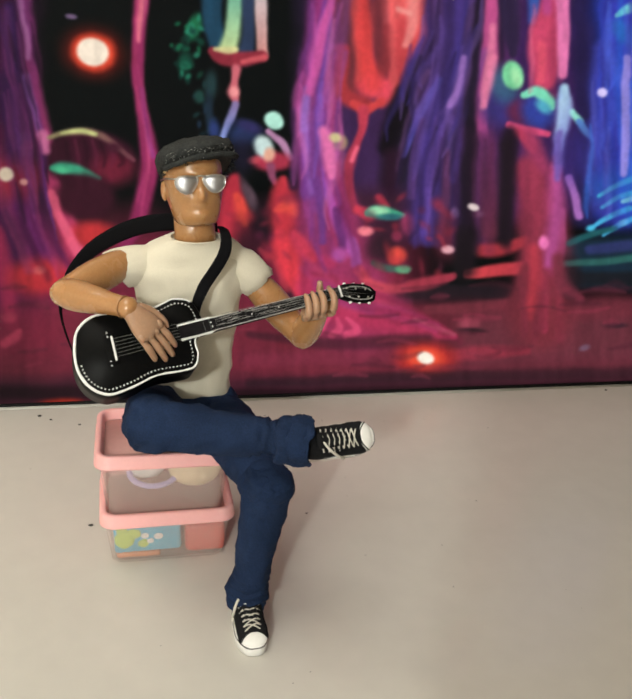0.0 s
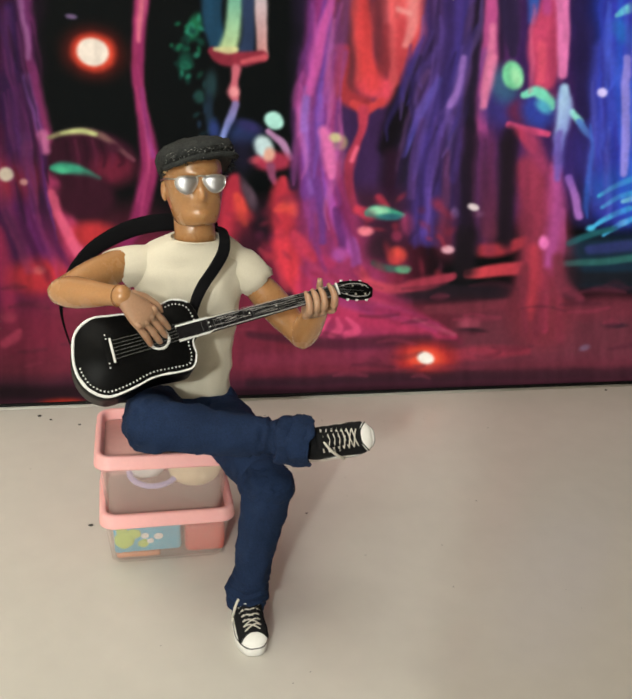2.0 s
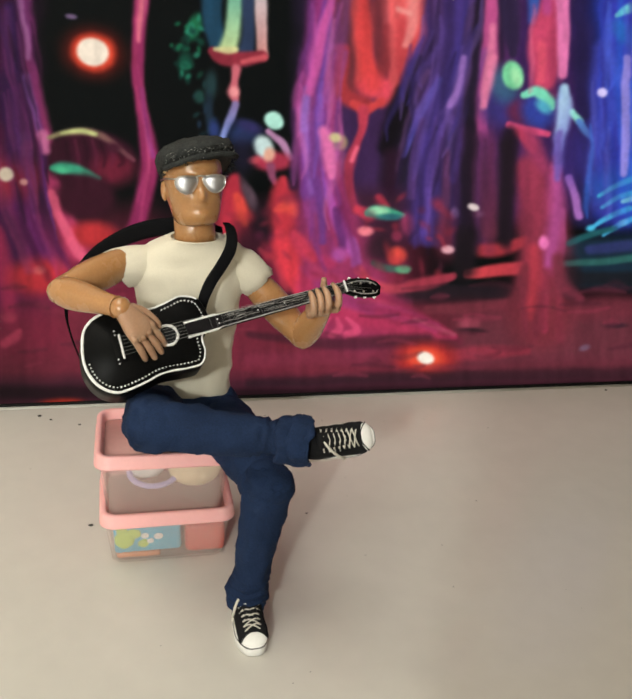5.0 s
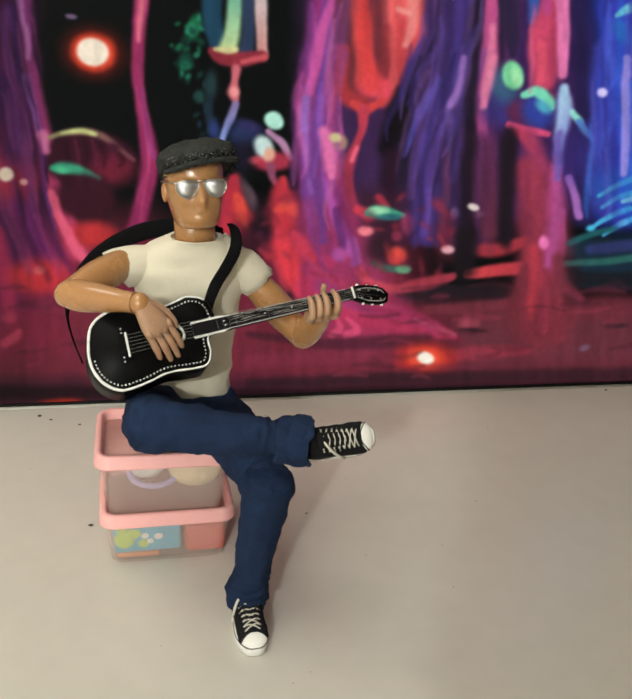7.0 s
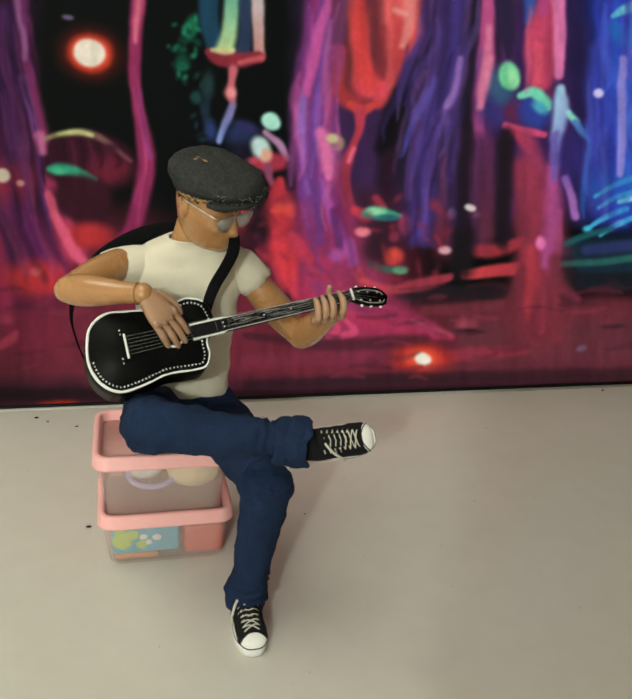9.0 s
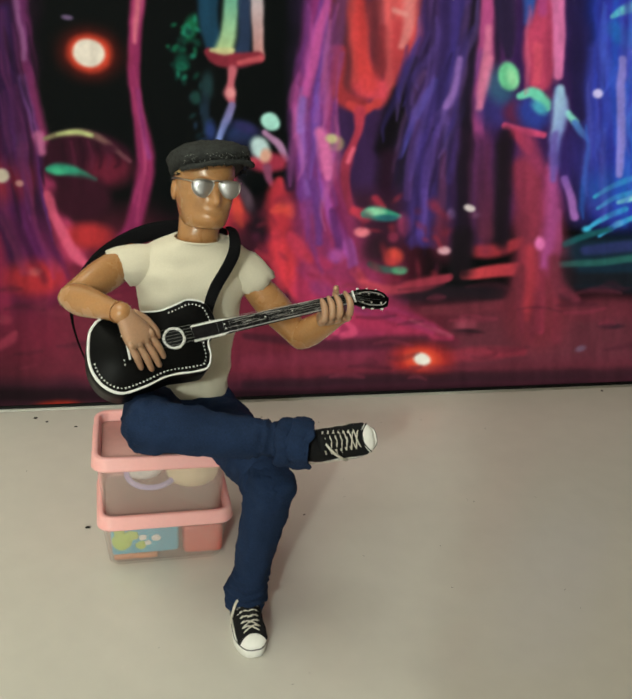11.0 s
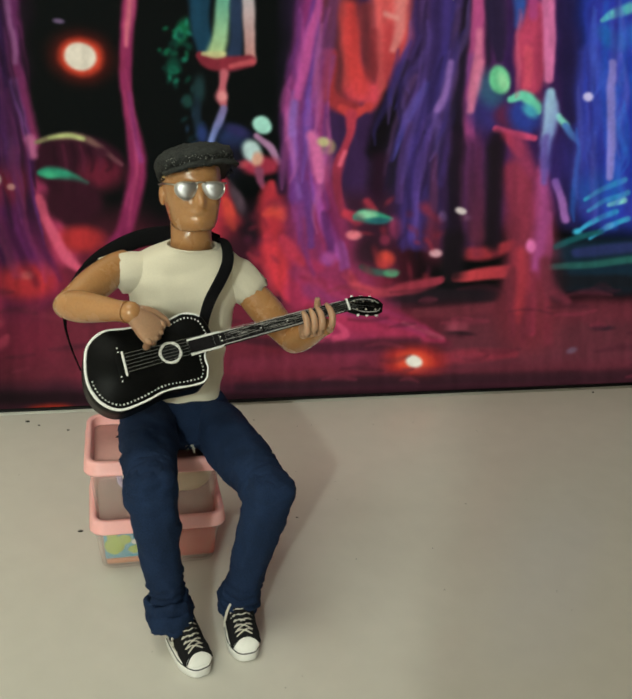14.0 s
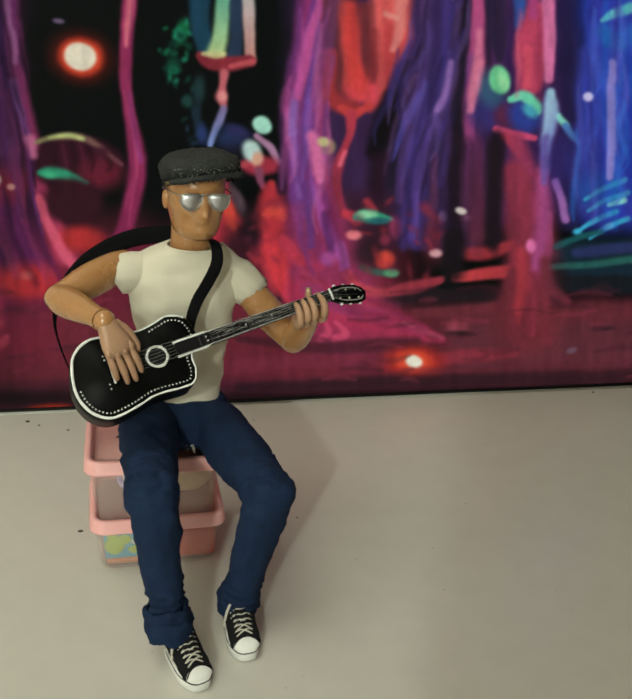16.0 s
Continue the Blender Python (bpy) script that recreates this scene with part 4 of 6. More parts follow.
def head_mesh():
    """Own space: the neck's pivot at 0, the face towards -y."""
    bm = bmesh.new()
    X, Y = Vector((1, 0, 0)), Vector((0, 1, 0))
    rows = [(0.0050, 0.0074, 0.0085, -0.0045), (0.0062, 0.0096, 0.0117, -0.0045), (0.0098, 0.0114, 0.0142, -0.0040), (0.0155, 0.0127, 0.0162, -0.003),
            (0.0205, 0.0139, 0.0170, -0.002), (0.0255, 0.0142, 0.0176, -0.001), (0.0300, 0.0144, 0.0180, 0.0), (0.0350, 0.0142, 0.0180, 0.0),
            (0.0400, 0.0128, 0.0165, 0.0), (0.0435, 0.0095, 0.0125, 0.0), (0.0452, 0.004, 0.006, 0.0)]
    loft(bm, [((0, yc, z), X * a, Y * b, 2.25) for z, a, b, yc in [tuple(r) for r in ease(rows, 5)]], 72)
    for v in bm.verts:
        if v.co.y < -0.004:
            x, z = v.co.x, v.co.z
            v.co.y -= 0.0042 * math.exp(-(x / 0.0022) ** 2 - ((z - 0.0195) / 0.0032) ** 2)
            v.co.y -= 0.0014 * math.exp(-(x / 0.0017) ** 2 - ((z - 0.0245) / 0.0045) ** 2)
            v.co.y += 0.0018 * (math.exp(-((x - 0.0062) / 0.0036) ** 2 - ((z - 0.0262) / 0.0028) ** 2) + math.exp(-((x + 0.0062) / 0.0036) ** 2 - ((z - 0.0262) / 0.0028) ** 2))
            v.co.y -= 0.0010 * math.exp(-(x / 0.009) ** 2 - ((z - 0.0305) / 0.002) ** 2)
            v.co.y -= 0.0010 * math.exp(-(x / 0.0045) ** 2 - ((z - 0.0145) / 0.0012) ** 2)
            v.co.y += 0.0008 * math.exp(-(x / 0.0045) ** 2 - ((z - 0.0132) / 0.0006) ** 2)
            v.co.y -= 0.0016 * math.exp(-(x / 0.0045) ** 2 - ((z - 0.0100) / 0.002) ** 2)
            v.co.y -= 0.0008 * math.exp(-(x / 0.0036) ** 2 - ((z - 0.0122) / 0.0007) ** 2)
            v.co.y -= 0.0011 * math.exp(-(x / 0.0040) ** 2 - ((z - 0.0070) / 0.0016) ** 2)
            for s in (-1, 1):
                v.co.y -= 0.0010 * math.exp(-((x - s * 0.0088) / 0.0028) ** 2 - ((z - 0.0205) / 0.0028) ** 2)
                v.co.y += 0.0007 * math.exp(-((x - s * 0.0072) / 0.0020) ** 2 - ((z - 0.0150) / 0.0034) ** 2)
    for s in (-1, 1):
        ball(bm, (s * 0.0140, 0.0015, 0.0222), 0.0043, 0.42, 0.72, 1.2, 16, 12)
    loft(bm, [((0, 0.002, -0.0050), X * 0.0112, Y * 0.0104), ((0, 0.0015, 0.001), X * 0.0103, Y * 0.0097), ((0, 0.001, 0.0125), X * 0.0104, Y * 0.0104)], 36)
    return bm


head = part("head", head_mesh(), SKIN, doll, "tan vinyl head with a glossy face")


def limb(rings):
    bm = bmesh.new()
    rows = [tuple(r) for r in ease(rings, 8)]
    loft(bm, [((r[3] if len(r) > 3 else 0, r[4] if len(r) > 4 else 0, r[0]), Vector((r[1], 0, 0)), Vector((0, r[2], 0))) for r in rows], 36)
    return bm


def upper_arm():
    bm = limb([(0.006, 0.002, 0.002), (0.005, 0.0045, 0.0045), (0.001, 0.0062, 0.0062), (-0.006, 0.0070, 0.0068), (-0.015, 0.0082, 0.0080), (-0.024, 0.0086, 0.0084), (-0.036, 0.0078, 0.0078), (-0.044, 0.006, 0.006)])
    return bm


def forearm(n):
    bm = limb([(0.0055, 0.002, 0.002), (0.0045, 0.0045, 0.0045), (0.000, 0.0068, 0.0068), (-0.008, 0.0077, 0.0074), (-0.018, 0.0068, 0.0066), (-0.029, 0.0053, 0.0050), (n, 0.0048, 0.0044)])
    return bm


arm_r = part("upper_arm", upper_arm(), SKIN, doll)
arm_l = part("upper_arm", upper_arm(), SKIN, doll)
fore_r = part("forearm", forearm(-0.0365), SKIN, doll)
fore_l = part("forearm", forearm(-0.0360), SKIN, doll)
bm = bmesh.new()
ball(bm, (0, 0, -0.0392), 0.0052, 1, 0.95, 0.95)
tube(bm, [(0.0050 * math.cos(a), 0.0046 * math.sin(a), -0.0366) for a in [2 * math.pi * i / 20 for i in range(21)]], 0.0003, 6)
part("wrist_ball", bm, SKIN, fore_r, "round wrist joint")


def palm_mesh():
    """Own space: the wrist at 0, the knuckles at -z, the back towards -y."""
    bm = bmesh.new()
    X, Y = Vector((1, 0, 0)), Vector((0, 1, 0))
    rows = [(0.0018, 0.0030, 0.0028), (-0.0005, 0.0043, 0.0036), (-0.0045, 0.0052, 0.0038), (-0.0090, 0.0064, 0.0037), (-0.0130, 0.0069, 0.0034), (-0.0152, 0.0064, 0.0028), (-0.0166, 0.0048, 0.0018)]
    loft(bm, [((0, 0, z), X * a, Y * b, 2.5) for z, a, b in [tuple(r) for r in ease(rows, 4)]], 32)
    for x, z in FINGER_ROOTS:
        ball(bm, (x, -0.0012, z + 0.0006), 0.0019, 0.95, 1, 1.35, 12, 8)
    tube(bm, [(0.0036, 0.0012, -0.0030), (0.0070, 0.0012, -0.0075), (0.0086, 0.0012, -0.0125), (0.0088, 0.0014, -0.0160), (0.0084, 0.0022, -0.0190)], [0.0028, 0.0021, 0.0016, 0.0015, 0.0008], 12, steps=4)
    return bm


def finger_mesh(n):
    """Own space: the knuckle at 0, the tip at -z, a little bent towards y."""
    bm = bmesh.new()
    tube(bm, [(0, 0, 0.0018), (0, -0.0002, -n * 0.22), (0, -0.0003, -n * 0.44), (0, 0.0004, -n * 0.70), (0, 0.0013, -n * 0.90), (0, 0.0019, -n)], [0.0018, 0.00165, 0.00178, 0.00155, 0.00135, 0.0006], 12, steps=4)
    return bm


FINGER_ROOTS = ((-0.0053, -0.0143), (-0.0018, -0.0156), (0.0018, -0.0158), (0.0053, -0.0148))
palm_r = part("palm", palm_mesh(), PALM, doll)
fingers_r = []
for (x, z), n, splay in zip(FINGER_ROOTS, (0.0132, 0.0158, 0.0164, 0.0146), (3, 1, -1, -3)):
    f = part("finger", finger_mesh(n), PALM, palm_r)
    fingers_r.append((f, Vector((x, 0.0002, z)), splay))


def grip():
    """Own space: the guitar's; the neck runs along x, the fingers come over its face from below."""
    bm = bmesh.new()
    loft(bm, [((0.002, -0.0035, -0.0105), Vector((0.0085, 0, 0)), Vector((0, 0.006, 0)), 2.4), ((0.0, -0.0058, -0.0055), Vector((0.0090, 0, 0)), Vector((0, 0.0046, 0)), 2.4),
              ((-0.001, -0.0078, -0.0005), Vector((0.0082, 0, 0)), Vector((0, 0.003, 0)), 2.2)], 20)
    for k, x in enumerate((-0.0072, -0.0028, 0.0016, 0.0078)):
        s = 0.0006 * k
        tube(bm, [(x - 0.001, -0.0085, -0.003), (x, -0.0092, 0.0012), (x + 0.0008, -0.0050, 0.0042 + s), (x + 0.0012, -0.0002, 0.0040 + s), (x + 0.0010, 0.0032 + s, 0.0026)],
             [0.0022, 0.0022, 0.0021, 0.0019, 0.0012], 10, steps=3)
    tube(bm, [(0.006, 0.000, -0.009), (0.0065, 0.006, -0.006), (0.0068, 0.0108, -0.0025)], [0.0028, 0.0023, 0.0014], 10, steps=3)
    return bm


palm_l = part("palm", grip(), PALM, doll)
palm_l.data.transform(Matrix.Diagonal((0.86, 0.88, 0.92, 1)))

# ---- clothes ----
shirt = thing("t_shirt", WAIST, "cream white short-sleeved cotton t-shirt on the doll", "t-shirt")


def shirt_mesh():
    """Own space: the waist at 0."""
    bm = bmesh.new()
    X, Y = Vector((1, 0, 0)), Vector((0, 1, 0))
    rows = [(-0.002, 0.0202, 0.0158, 0.0005, 0), (0.005, 0.0198, 0.0150, 0.0005, 0), (0.020, 0.0205, 0.0140, 0.0005, 0), (0.040, 0.0235, 0.0155, 0.0, 0), (0.058, 0.0268, 0.0175, -0.001, 0), (0.070, 0.0285, 0.0170, -0.0008, 0.001),
            (0.079, 0.0280, 0.0140, -0.001, 0.001), (0.0855, 0.0215, 0.0118, 0.000, 0.001), (0.0890, 0.0160, 0.0112, 0.0021, 0.0005), (0.0900, 0.0132, 0.0114, 0.0021, 0), (0.0886, 0.0118, 0.0106, 0.0021, 0)]
    loft(bm, [((cx, cy, z), X * a, Y * b, 2.5) for z, a, b, cx, cy in [tuple(r) for r in ease(rows, 4)]], 48)
    for v in bm.verts:
        if v.co.y < -0.006 and v.co.z > 0.045:
            v.co.y -= 0.0022 * (math.exp(-((v.co.x - 0.012) / 0.009) ** 2 - ((v.co.z - 0.066) / 0.011) ** 2) + math.exp(-((v.co.x + 0.010) / 0.009) ** 2 - ((v.co.z - 0.066) / 0.011) ** 2))
    rest = {v: v.co.copy() for v in bm.verts}
    ruffle(bm, 0.0018, 110, 1)
    ruffle(bm, 0.0007, 300, 4)
    for v, c in rest.items():
        v.co = v.co.lerp(c, min(1.0, max(0.0, (c.z - 0.080) / 0.007)))
    return bm


part("shirt_body", shirt_mesh(), COTTON, shirt)
bm = bmesh.new()
tube(bm, [(0.0021 + 0.0128 * math.sin(a), 0.0112 * math.cos(a), 0.0898) for a in [2 * math.pi * i / 32 for i in range(33)]], 0.00055, 8)
part("collar", bm, COTTON, shirt)


def sleeve(a, b, r0, r1, slant):
    """A puffed sleeve from a to b with a sunken seam; slant: how far its hem runs out on top."""
    bm = bmesh.new()
    a, b = Vector(a), Vector(b)
    n_ = (b - a).length
    d = (b - a).normalized()
    u = d.orthogonal().normalized()
    v = d.cross(u)
    prof = [(-0.012, r0 * 0.92), (-0.004, r0 * 0.98), (-0.001, r0 * 0.95), (0.001, r0 * 0.97), (0.004, r0 * 1.09), (0.008, r0 * 1.13), (n_ * 0.75, r1 * 1.06), (n_, r1), (n_, r1 - 0.0008), (n_ - 0.006, r1 - 0.0012)]
    n, rows = 56, []
    for s, r in prof:
        row = []
        for i in range(n):
            t = 2 * math.pi * i / n
            o = u * math.cos(t) + v * math.sin(t)
            rr = r * (1 + 0.07 * noise.noise(Vector((math.cos(t) * 2, math.sin(t) * 2, s * 120))) + 0.03 * noise.noise(Vector((math.cos(t) * 7, math.sin(t) * 7, s * 90))))
            k = max(0.0, s / n_)
            ss = s + k * (slant * o.z * r + 0.0012 * noise.noise(Vector((math.cos(t) * 3, math.sin(t) * 3, 7))))
            row.append(bm.verts.new(a + d * ss + o * rr))
        rows.append(row)
    for p, q in zip(rows, rows[1:]):
        for i in range(n):
            bm.faces.new((p[i], p[(i + 1) % n], q[(i + 1) % n], q[i]))
    return bm


part("sleeve", sleeve((-0.0205, 0.000, 0.0768), (-0.0378, -0.0030, 0.0735), 0.0094, 0.0100, 0.45), COTTON, shirt)
part("sleeve", sleeve((0.0215, 0.000, 0.0770), (0.0350, -0.002, 0.0655), 0.0093, 0.0096, 0.1), COTTON, shirt)

jeans = thing("jeans", BASE, "dark blue denim jeans with rolled hems on the doll", "jeans")
bm = bmesh.new()
X, Y = Vector((1, 0, 0)), Vector((0, 1, 0))
loft(bm, [((cx, cy, z), X * a, Y * b, 2.5) for z, a, b, cx, cy in [tuple(r) for r in ease([(-0.0005, 0.025, 0.0185, 0, -0.007), (0.003, 0.029, 0.0215, 0, -0.0085), (0.009, 0.0290, 0.0255, 0, -0.010), (0.0145, 0.0262, 0.0235, 0.001, -0.007), (0.0195, 0.0225, 0.0185, 0.0015, -0.002), (0.0215, 0.0210, 0.0165, 0.0015, 0), (0.0217, 0.019, 0.014, 0.0015, 0)], 3)]], 40)
ruffle(bm, 0.0012, 160, 2)
part("hip_section", bm, DENIM, jeans)


def trouser(rings, seed, slim=0.955):
    """A leg piece along -z; rings of (z, half breadth, half depth)."""
    bm = limb([(z, a * slim, d * slim) for z, a, d in rings])
    ruffle(bm, 0.0014, 95, seed)
    ruffle(bm, 0.0010, 260, seed + 3)
    ruffle(bm, 0.0004, 700, seed + 6)
    for v in bm.verts:
        k = math.exp(-((v.co.z + 0.058) / 0.012) ** 2) + 0.25 * math.exp(-((v.co.z - 0.002) / 0.008) ** 2)
        r = Vector((v.co.x, v.co.y, 0))
        v.co += r.normalized() * 0.00075 * k * math.sin(v.co.z * 1500 + 5 * noise.noise(Vector((v.co.x * 90, v.co.y * 90, seed))))
    return bm


THIGH = [(0.006, 0.005, 0.005), (0.003, 0.011, 0.0105), (-0.008, 0.0150, 0.0138), (-0.025, 0.0156, 0.0146), (-0.045, 0.0145, 0.0140), (-0.062, 0.0130, 0.0128), (-0.074, 0.0126, 0.0124), (-0.082, 0.0098, 0.0096), (-0.085, 0.004, 0.004)]
SHIN = [(0.010, 0.005, 0.005), (0.007, 0.0105, 0.0105), (0.000, 0.0128, 0.0125), (-0.012, 0.0120, 0.0122), (-0.030, 0.0106, 0.0112), (-0.048, 0.0096, 0.0102), (-0.058, 0.0100, 0.0108), (-0.0650, 0.0108, 0.0116), (-0.0715, 0.0104, 0.0112), (-0.0728, 0.0096, 0.0104)]
ROLLED_SHIN = SHIN[:5] + [(-0.046, 0.0092, 0.0098), (-0.056, 0.0084, 0.0092), (-0.0640, 0.0088, 0.0096), (-0.0700, 0.0088, 0.0096), (-0.0716, 0.0080, 0.0086)]


def rolled_hem():
    """Two turns of folded cloth round the ankle."""
    bm = bmesh.new()
    turn = [2 * math.pi * i / 48 for i in range(49)]
    for z, r, w, ph in ((-0.0610, 0.0092, 0.0036, 0.4), (-0.0672, 0.0098, 0.0044, 1.7), (-0.0708, 0.0102, 0.0020, 3.0)):
        tube(bm, [((r + 0.0006 * math.sin(5 * a + ph)) * math.cos(a), (r + 0.0006) * math.sin(a), z + 0.0010 * math.sin(3 * a + ph)) for a in turn], w, 14, 0.36, side=(0, 0, 1))
    ruffle(bm, 0.0014, 300, 4)
    ruffle(bm, 0.0006, 800, 5)
    return bm


thigh_r = part("thigh_section", trouser(THIGH, 1), DENIM, jeans)
thigh_l = part("thigh_section", trouser(THIGH, 5), DENIM, jeans)
shin_r = part("shin_section", trouser(ROLLED_SHIN, 7), DENIM, jeans)
part("rolled_hem", rolled_hem(), DENIM, shin_r, "thick rolled-up hem")
shin_l = part("shin_section", trouser([(z * 0.95, a, d) for z, a, d in SHIN], 9), DENIM, jeans)


rt = random.Random(6)
bm = bmesh.new()
for k in range(14):
    p = Vector((0.0035 + rt.uniform(-0.003, 0.003), -0.0345 + rt.uniform(-0.001, 0.001), 0.0060 + rt.uniform(-0.002, 0.002)))
    tube(bm, [p, p + Vector((rt.gauss(0, 0.001), -0.0008, rt.gauss(-0.0008, 0.001)))], [0.0003, 0.00015], 5)
part("frayed_seam", bm, LACE, jeans, "pale frayed threads at the seam")
bm = bmesh.new()
tube(bm, [(-0.0100, 0.004, -0.012), (-0.0130, 0.0055, -0.0135), (-0.0150, 0.0050, -0.0150), (-0.0165, 0.0060, -0.0140)], [0.0010, 0.0008, 0.0006, 0.0003], 6, steps=3)
part("loose_thread", bm, STRAP, thigh_r, "loose dark thread")

# ---- sneakers ----
def sneaker(label):
    top = thing("sneaker", (0, 0, 0), label, "sneaker", "pair of sneakers")
    n = 40
    def outline(k, z, grow=0.0):
        pts = []
        for i in range(n):
            a = 2 * math.pi * i / n
            y = -0.008 - (0.0226 + grow) * math.copysign(abs(math.cos(a)) ** 0.8, math.cos(a))
            w = float(np.interp(-y, [-0.0146, -0.004, 0.008, 0.019, 0.0306], [0.0072, 0.0078, 0.0086, 0.0096, 0.0086])) * k + grow
            x = math.copysign(w * abs(math.sin(a)) ** 0.62, math.sin(a))
            pts.append(Vector((x, y, z)))
        return pts
    bm = bmesh.new()
    shells(bm, [outline(0.97, 0.0003, -0.0003), outline(1, 0.0008, 0.0003), outline(1, 0.0070, 0.0003), outline(0.96, 0.0074, -0.0002)])
    part("sole", bm, RUBBER, top, "white rubber sole")
    bm = bmesh.new()
    shells(bm, [outline(1, 0.0062, 0.00055), outline(1, 0.0066, 0.0006), outline(1, 0.0069, 0.00055)])
    part("sole_stripe", bm, CANVAS, top, "thin black stripe round the sole")
    bm = bmesh.new()
    rows = [(0.0135, 0.0060, 0.0240, 0.0), (0.0120, 0.0072, 0.0270, 0.0), (0.006, 0.0085, 0.0275, 0.0), (0.000, 0.0088, 0.0255, 0.0), (-0.006, 0.0087, 0.0215, 0), (-0.012, 0.0088, 0.0175, 0), (-0.018, 0.0090, 0.0142, 0), (-0.0215, 0.0089, 0.0124, 0), (-0.0245, 0.0085, 0.0109, 0), (-0.0262, 0.0060, 0.0088, 0), (-0.0272, 0.0030, 0.0074, 0)]
    loft(bm, [((0, y, (0.006 + h) / 2), Vector((a, 0, 0)), Vector((0, 0, (h - 0.006) / 2 + 0.0004)), 2.6) for y, a, h, _ in [tuple(r) for r in ease(rows, 3)]], 28)
    ruffle(bm, 0.0004, 300, 3)
    part("canvas_upper", bm, CANVAS, top, "black canvas high-top upper")
    bm = bmesh.new()
    loft(bm, [((0, y, (0.006 + h) / 2), Vector((a, 0, 0)), Vector((0, 0, (h - 0.006) / 2 + 0.0004)), 2.3) for y, a, h in [tuple(r) for r in ease([(-0.0234, 0.0056, 0.0124), (-0.0242, 0.0070, 0.0121), (-0.0254, 0.0077, 0.0115), (-0.0268, 0.0074, 0.0107), (-0.0284, 0.0060, 0.0095), (-0.0296, 0.0036, 0.0080)], 3)]], 28)
    part("toe_cap", bm, RUBBER, top, "rounded white rubber toe cap")
    bm = bmesh.new()
    tube(bm, [(0.0078 * math.sin(a), -0.0228 - 0.0038 * abs(math.sin(a)) ** 2, 0.0088 + 0.0038 * math.cos(a)) for a in [1.5 * (i / 9 - 1) for i in range(19)]], 0.0004, 6)
    part("cap_welt", bm, CANVAS, top, "black band behind the toe cap")
    def top_z(y):
        return float(np.interp(-y, [0.0, 0.006, 0.012, 0.018, 0.0215], [0.0262, 0.0222, 0.0182, 0.0148, 0.0128]))
    bm = bmesh.new()
    tube(bm, [(0, -0.0175, 0.0152), (0, -0.011, 0.0196), (0, -0.004, 0.0242), (0, 0.001, 0.0285)], [0.0034, 0.0040, 0.0044, 0.0046], 12, 0.22, side=(1, 0, 0), steps=2)
    part("tongue", bm, CANVAS, top)
    ys = [-0.0212, -0.0184, -0.0156, -0.0128, -0.0100, -0.0072, -0.0042, -0.0012]
    for k, y in enumerate(ys):
        for s in (-1, 1):
            bm = bmesh.new()
            y1 = ys[min(k + 1, len(ys) - 1)]
            tube(bm, [(s * 0.0052, y, top_z(y) - 0.0012), (s * 0.002, y * 0.6 + y1 * 0.4, top_z(y) + 0.0013), (-s * 0.002, y * 0.3 + y1 * 0.7, top_z(y1) + 0.0011), (-s * 0.0052, y1, top_z(y1) - 0.0010)], 0.00045, 6, steps=2)
            part("lace", bm, LACE, top)
            bm = bmesh.new()
            ball(bm, (s * 0.0058, y, top_z(y) - 0.0020), 0.0007, 1, 1, 0.7, 8, 6)
            part("eyelet", bm, WIRE, top)
    bm = bmesh.new()
    tube(bm, [(-0.001, -0.002, 0.0265), (-0.0065, -0.006, 0.0235), (-0.0098, -0.010, 0.0165), (-0.0102, -0.0115, 0.0130)], 0.0008, 6, steps=3)
    part("loose_lace", bm, LACE, top, "loose hanging lace end")
    bm = bmesh.new()
    tube(bm, [(s, y, z) for s, y, z in ((-0.0086, -0.019, 0.0098), (-0.0092, -0.006, 0.0102), (-0.0090, 0.006, 0.0120), (-0.0075, 0.0125, 0.0150))], 0.00035, 6, steps=3)
    tube(bm, [(s, y, z) for s, y, z in ((0.0086, -0.019, 0.0098), (0.0092, -0.006, 0.0102), (0.0090, 0.006, 0.0120), (0.0075, 0.0125, 0.0150))], 0.00035, 6, steps=3)
    part("stitching", bm, LACE, top, "pale stitched seam")
    return top


def shrink(shoe):
    for ob in shoe.children:
        ob.data.transform(Matrix.Diagonal((0.83, 0.78, 0.80, 1)))
    return shoe


sneaker_l = sneaker("black canvas high-top sneaker standing on the table")
shrink(sneaker_l).matrix_basis = stand((0.0728, -0.0530, 0.0002), (0.10, -0.99, 0), (0, 0, 1))
sneaker_r = shrink(sneaker("black canvas high-top sneaker on the swinging foot"))

# ---- cap and sunglasses ----
cap = thing("flat_cap", NECK, "charcoal grey tweed flat cap with frayed edge", "cap")


def cap_mesh():
    bm = bmesh.new()
    X, Y = Vector((1, 0, 0)), Vector((0, 1, 0))
    rows = [(0.0290, 0.0156, 0.0190, 0.002), (0.0298, 0.0170, 0.0212, 0.0015), (0.0318, 0.0186, 0.0242, 0.0005), (0.0345, 0.0192, 0.0252, 0.0005), (0.0374, 0.0180, 0.0236, 0.001), (0.0402, 0.0146, 0.0190, 0.0020), (0.0420, 0.0085, 0.0110, 0.003), (0.0424, 0.002, 0.0024, 0.003)]
    loft(bm, [((0, cy, z), X * a, Y * b, 2.3) for z, a, b, cy in [tuple(r) for r in ease(rows, 4)]], 56)
    for v in bm.verts:
        if v.co.z < 0.0335:
            v.co.z -= (0.0335 - v.co.z) / 0.0045 * 0.0042 * min(1.0, max(0.0, (v.co.y + 0.012) / 0.020))
    ruffle(bm, 0.0011, 170, 3)
    ruffle(bm, 0.0007, 700, 5)
    return bm


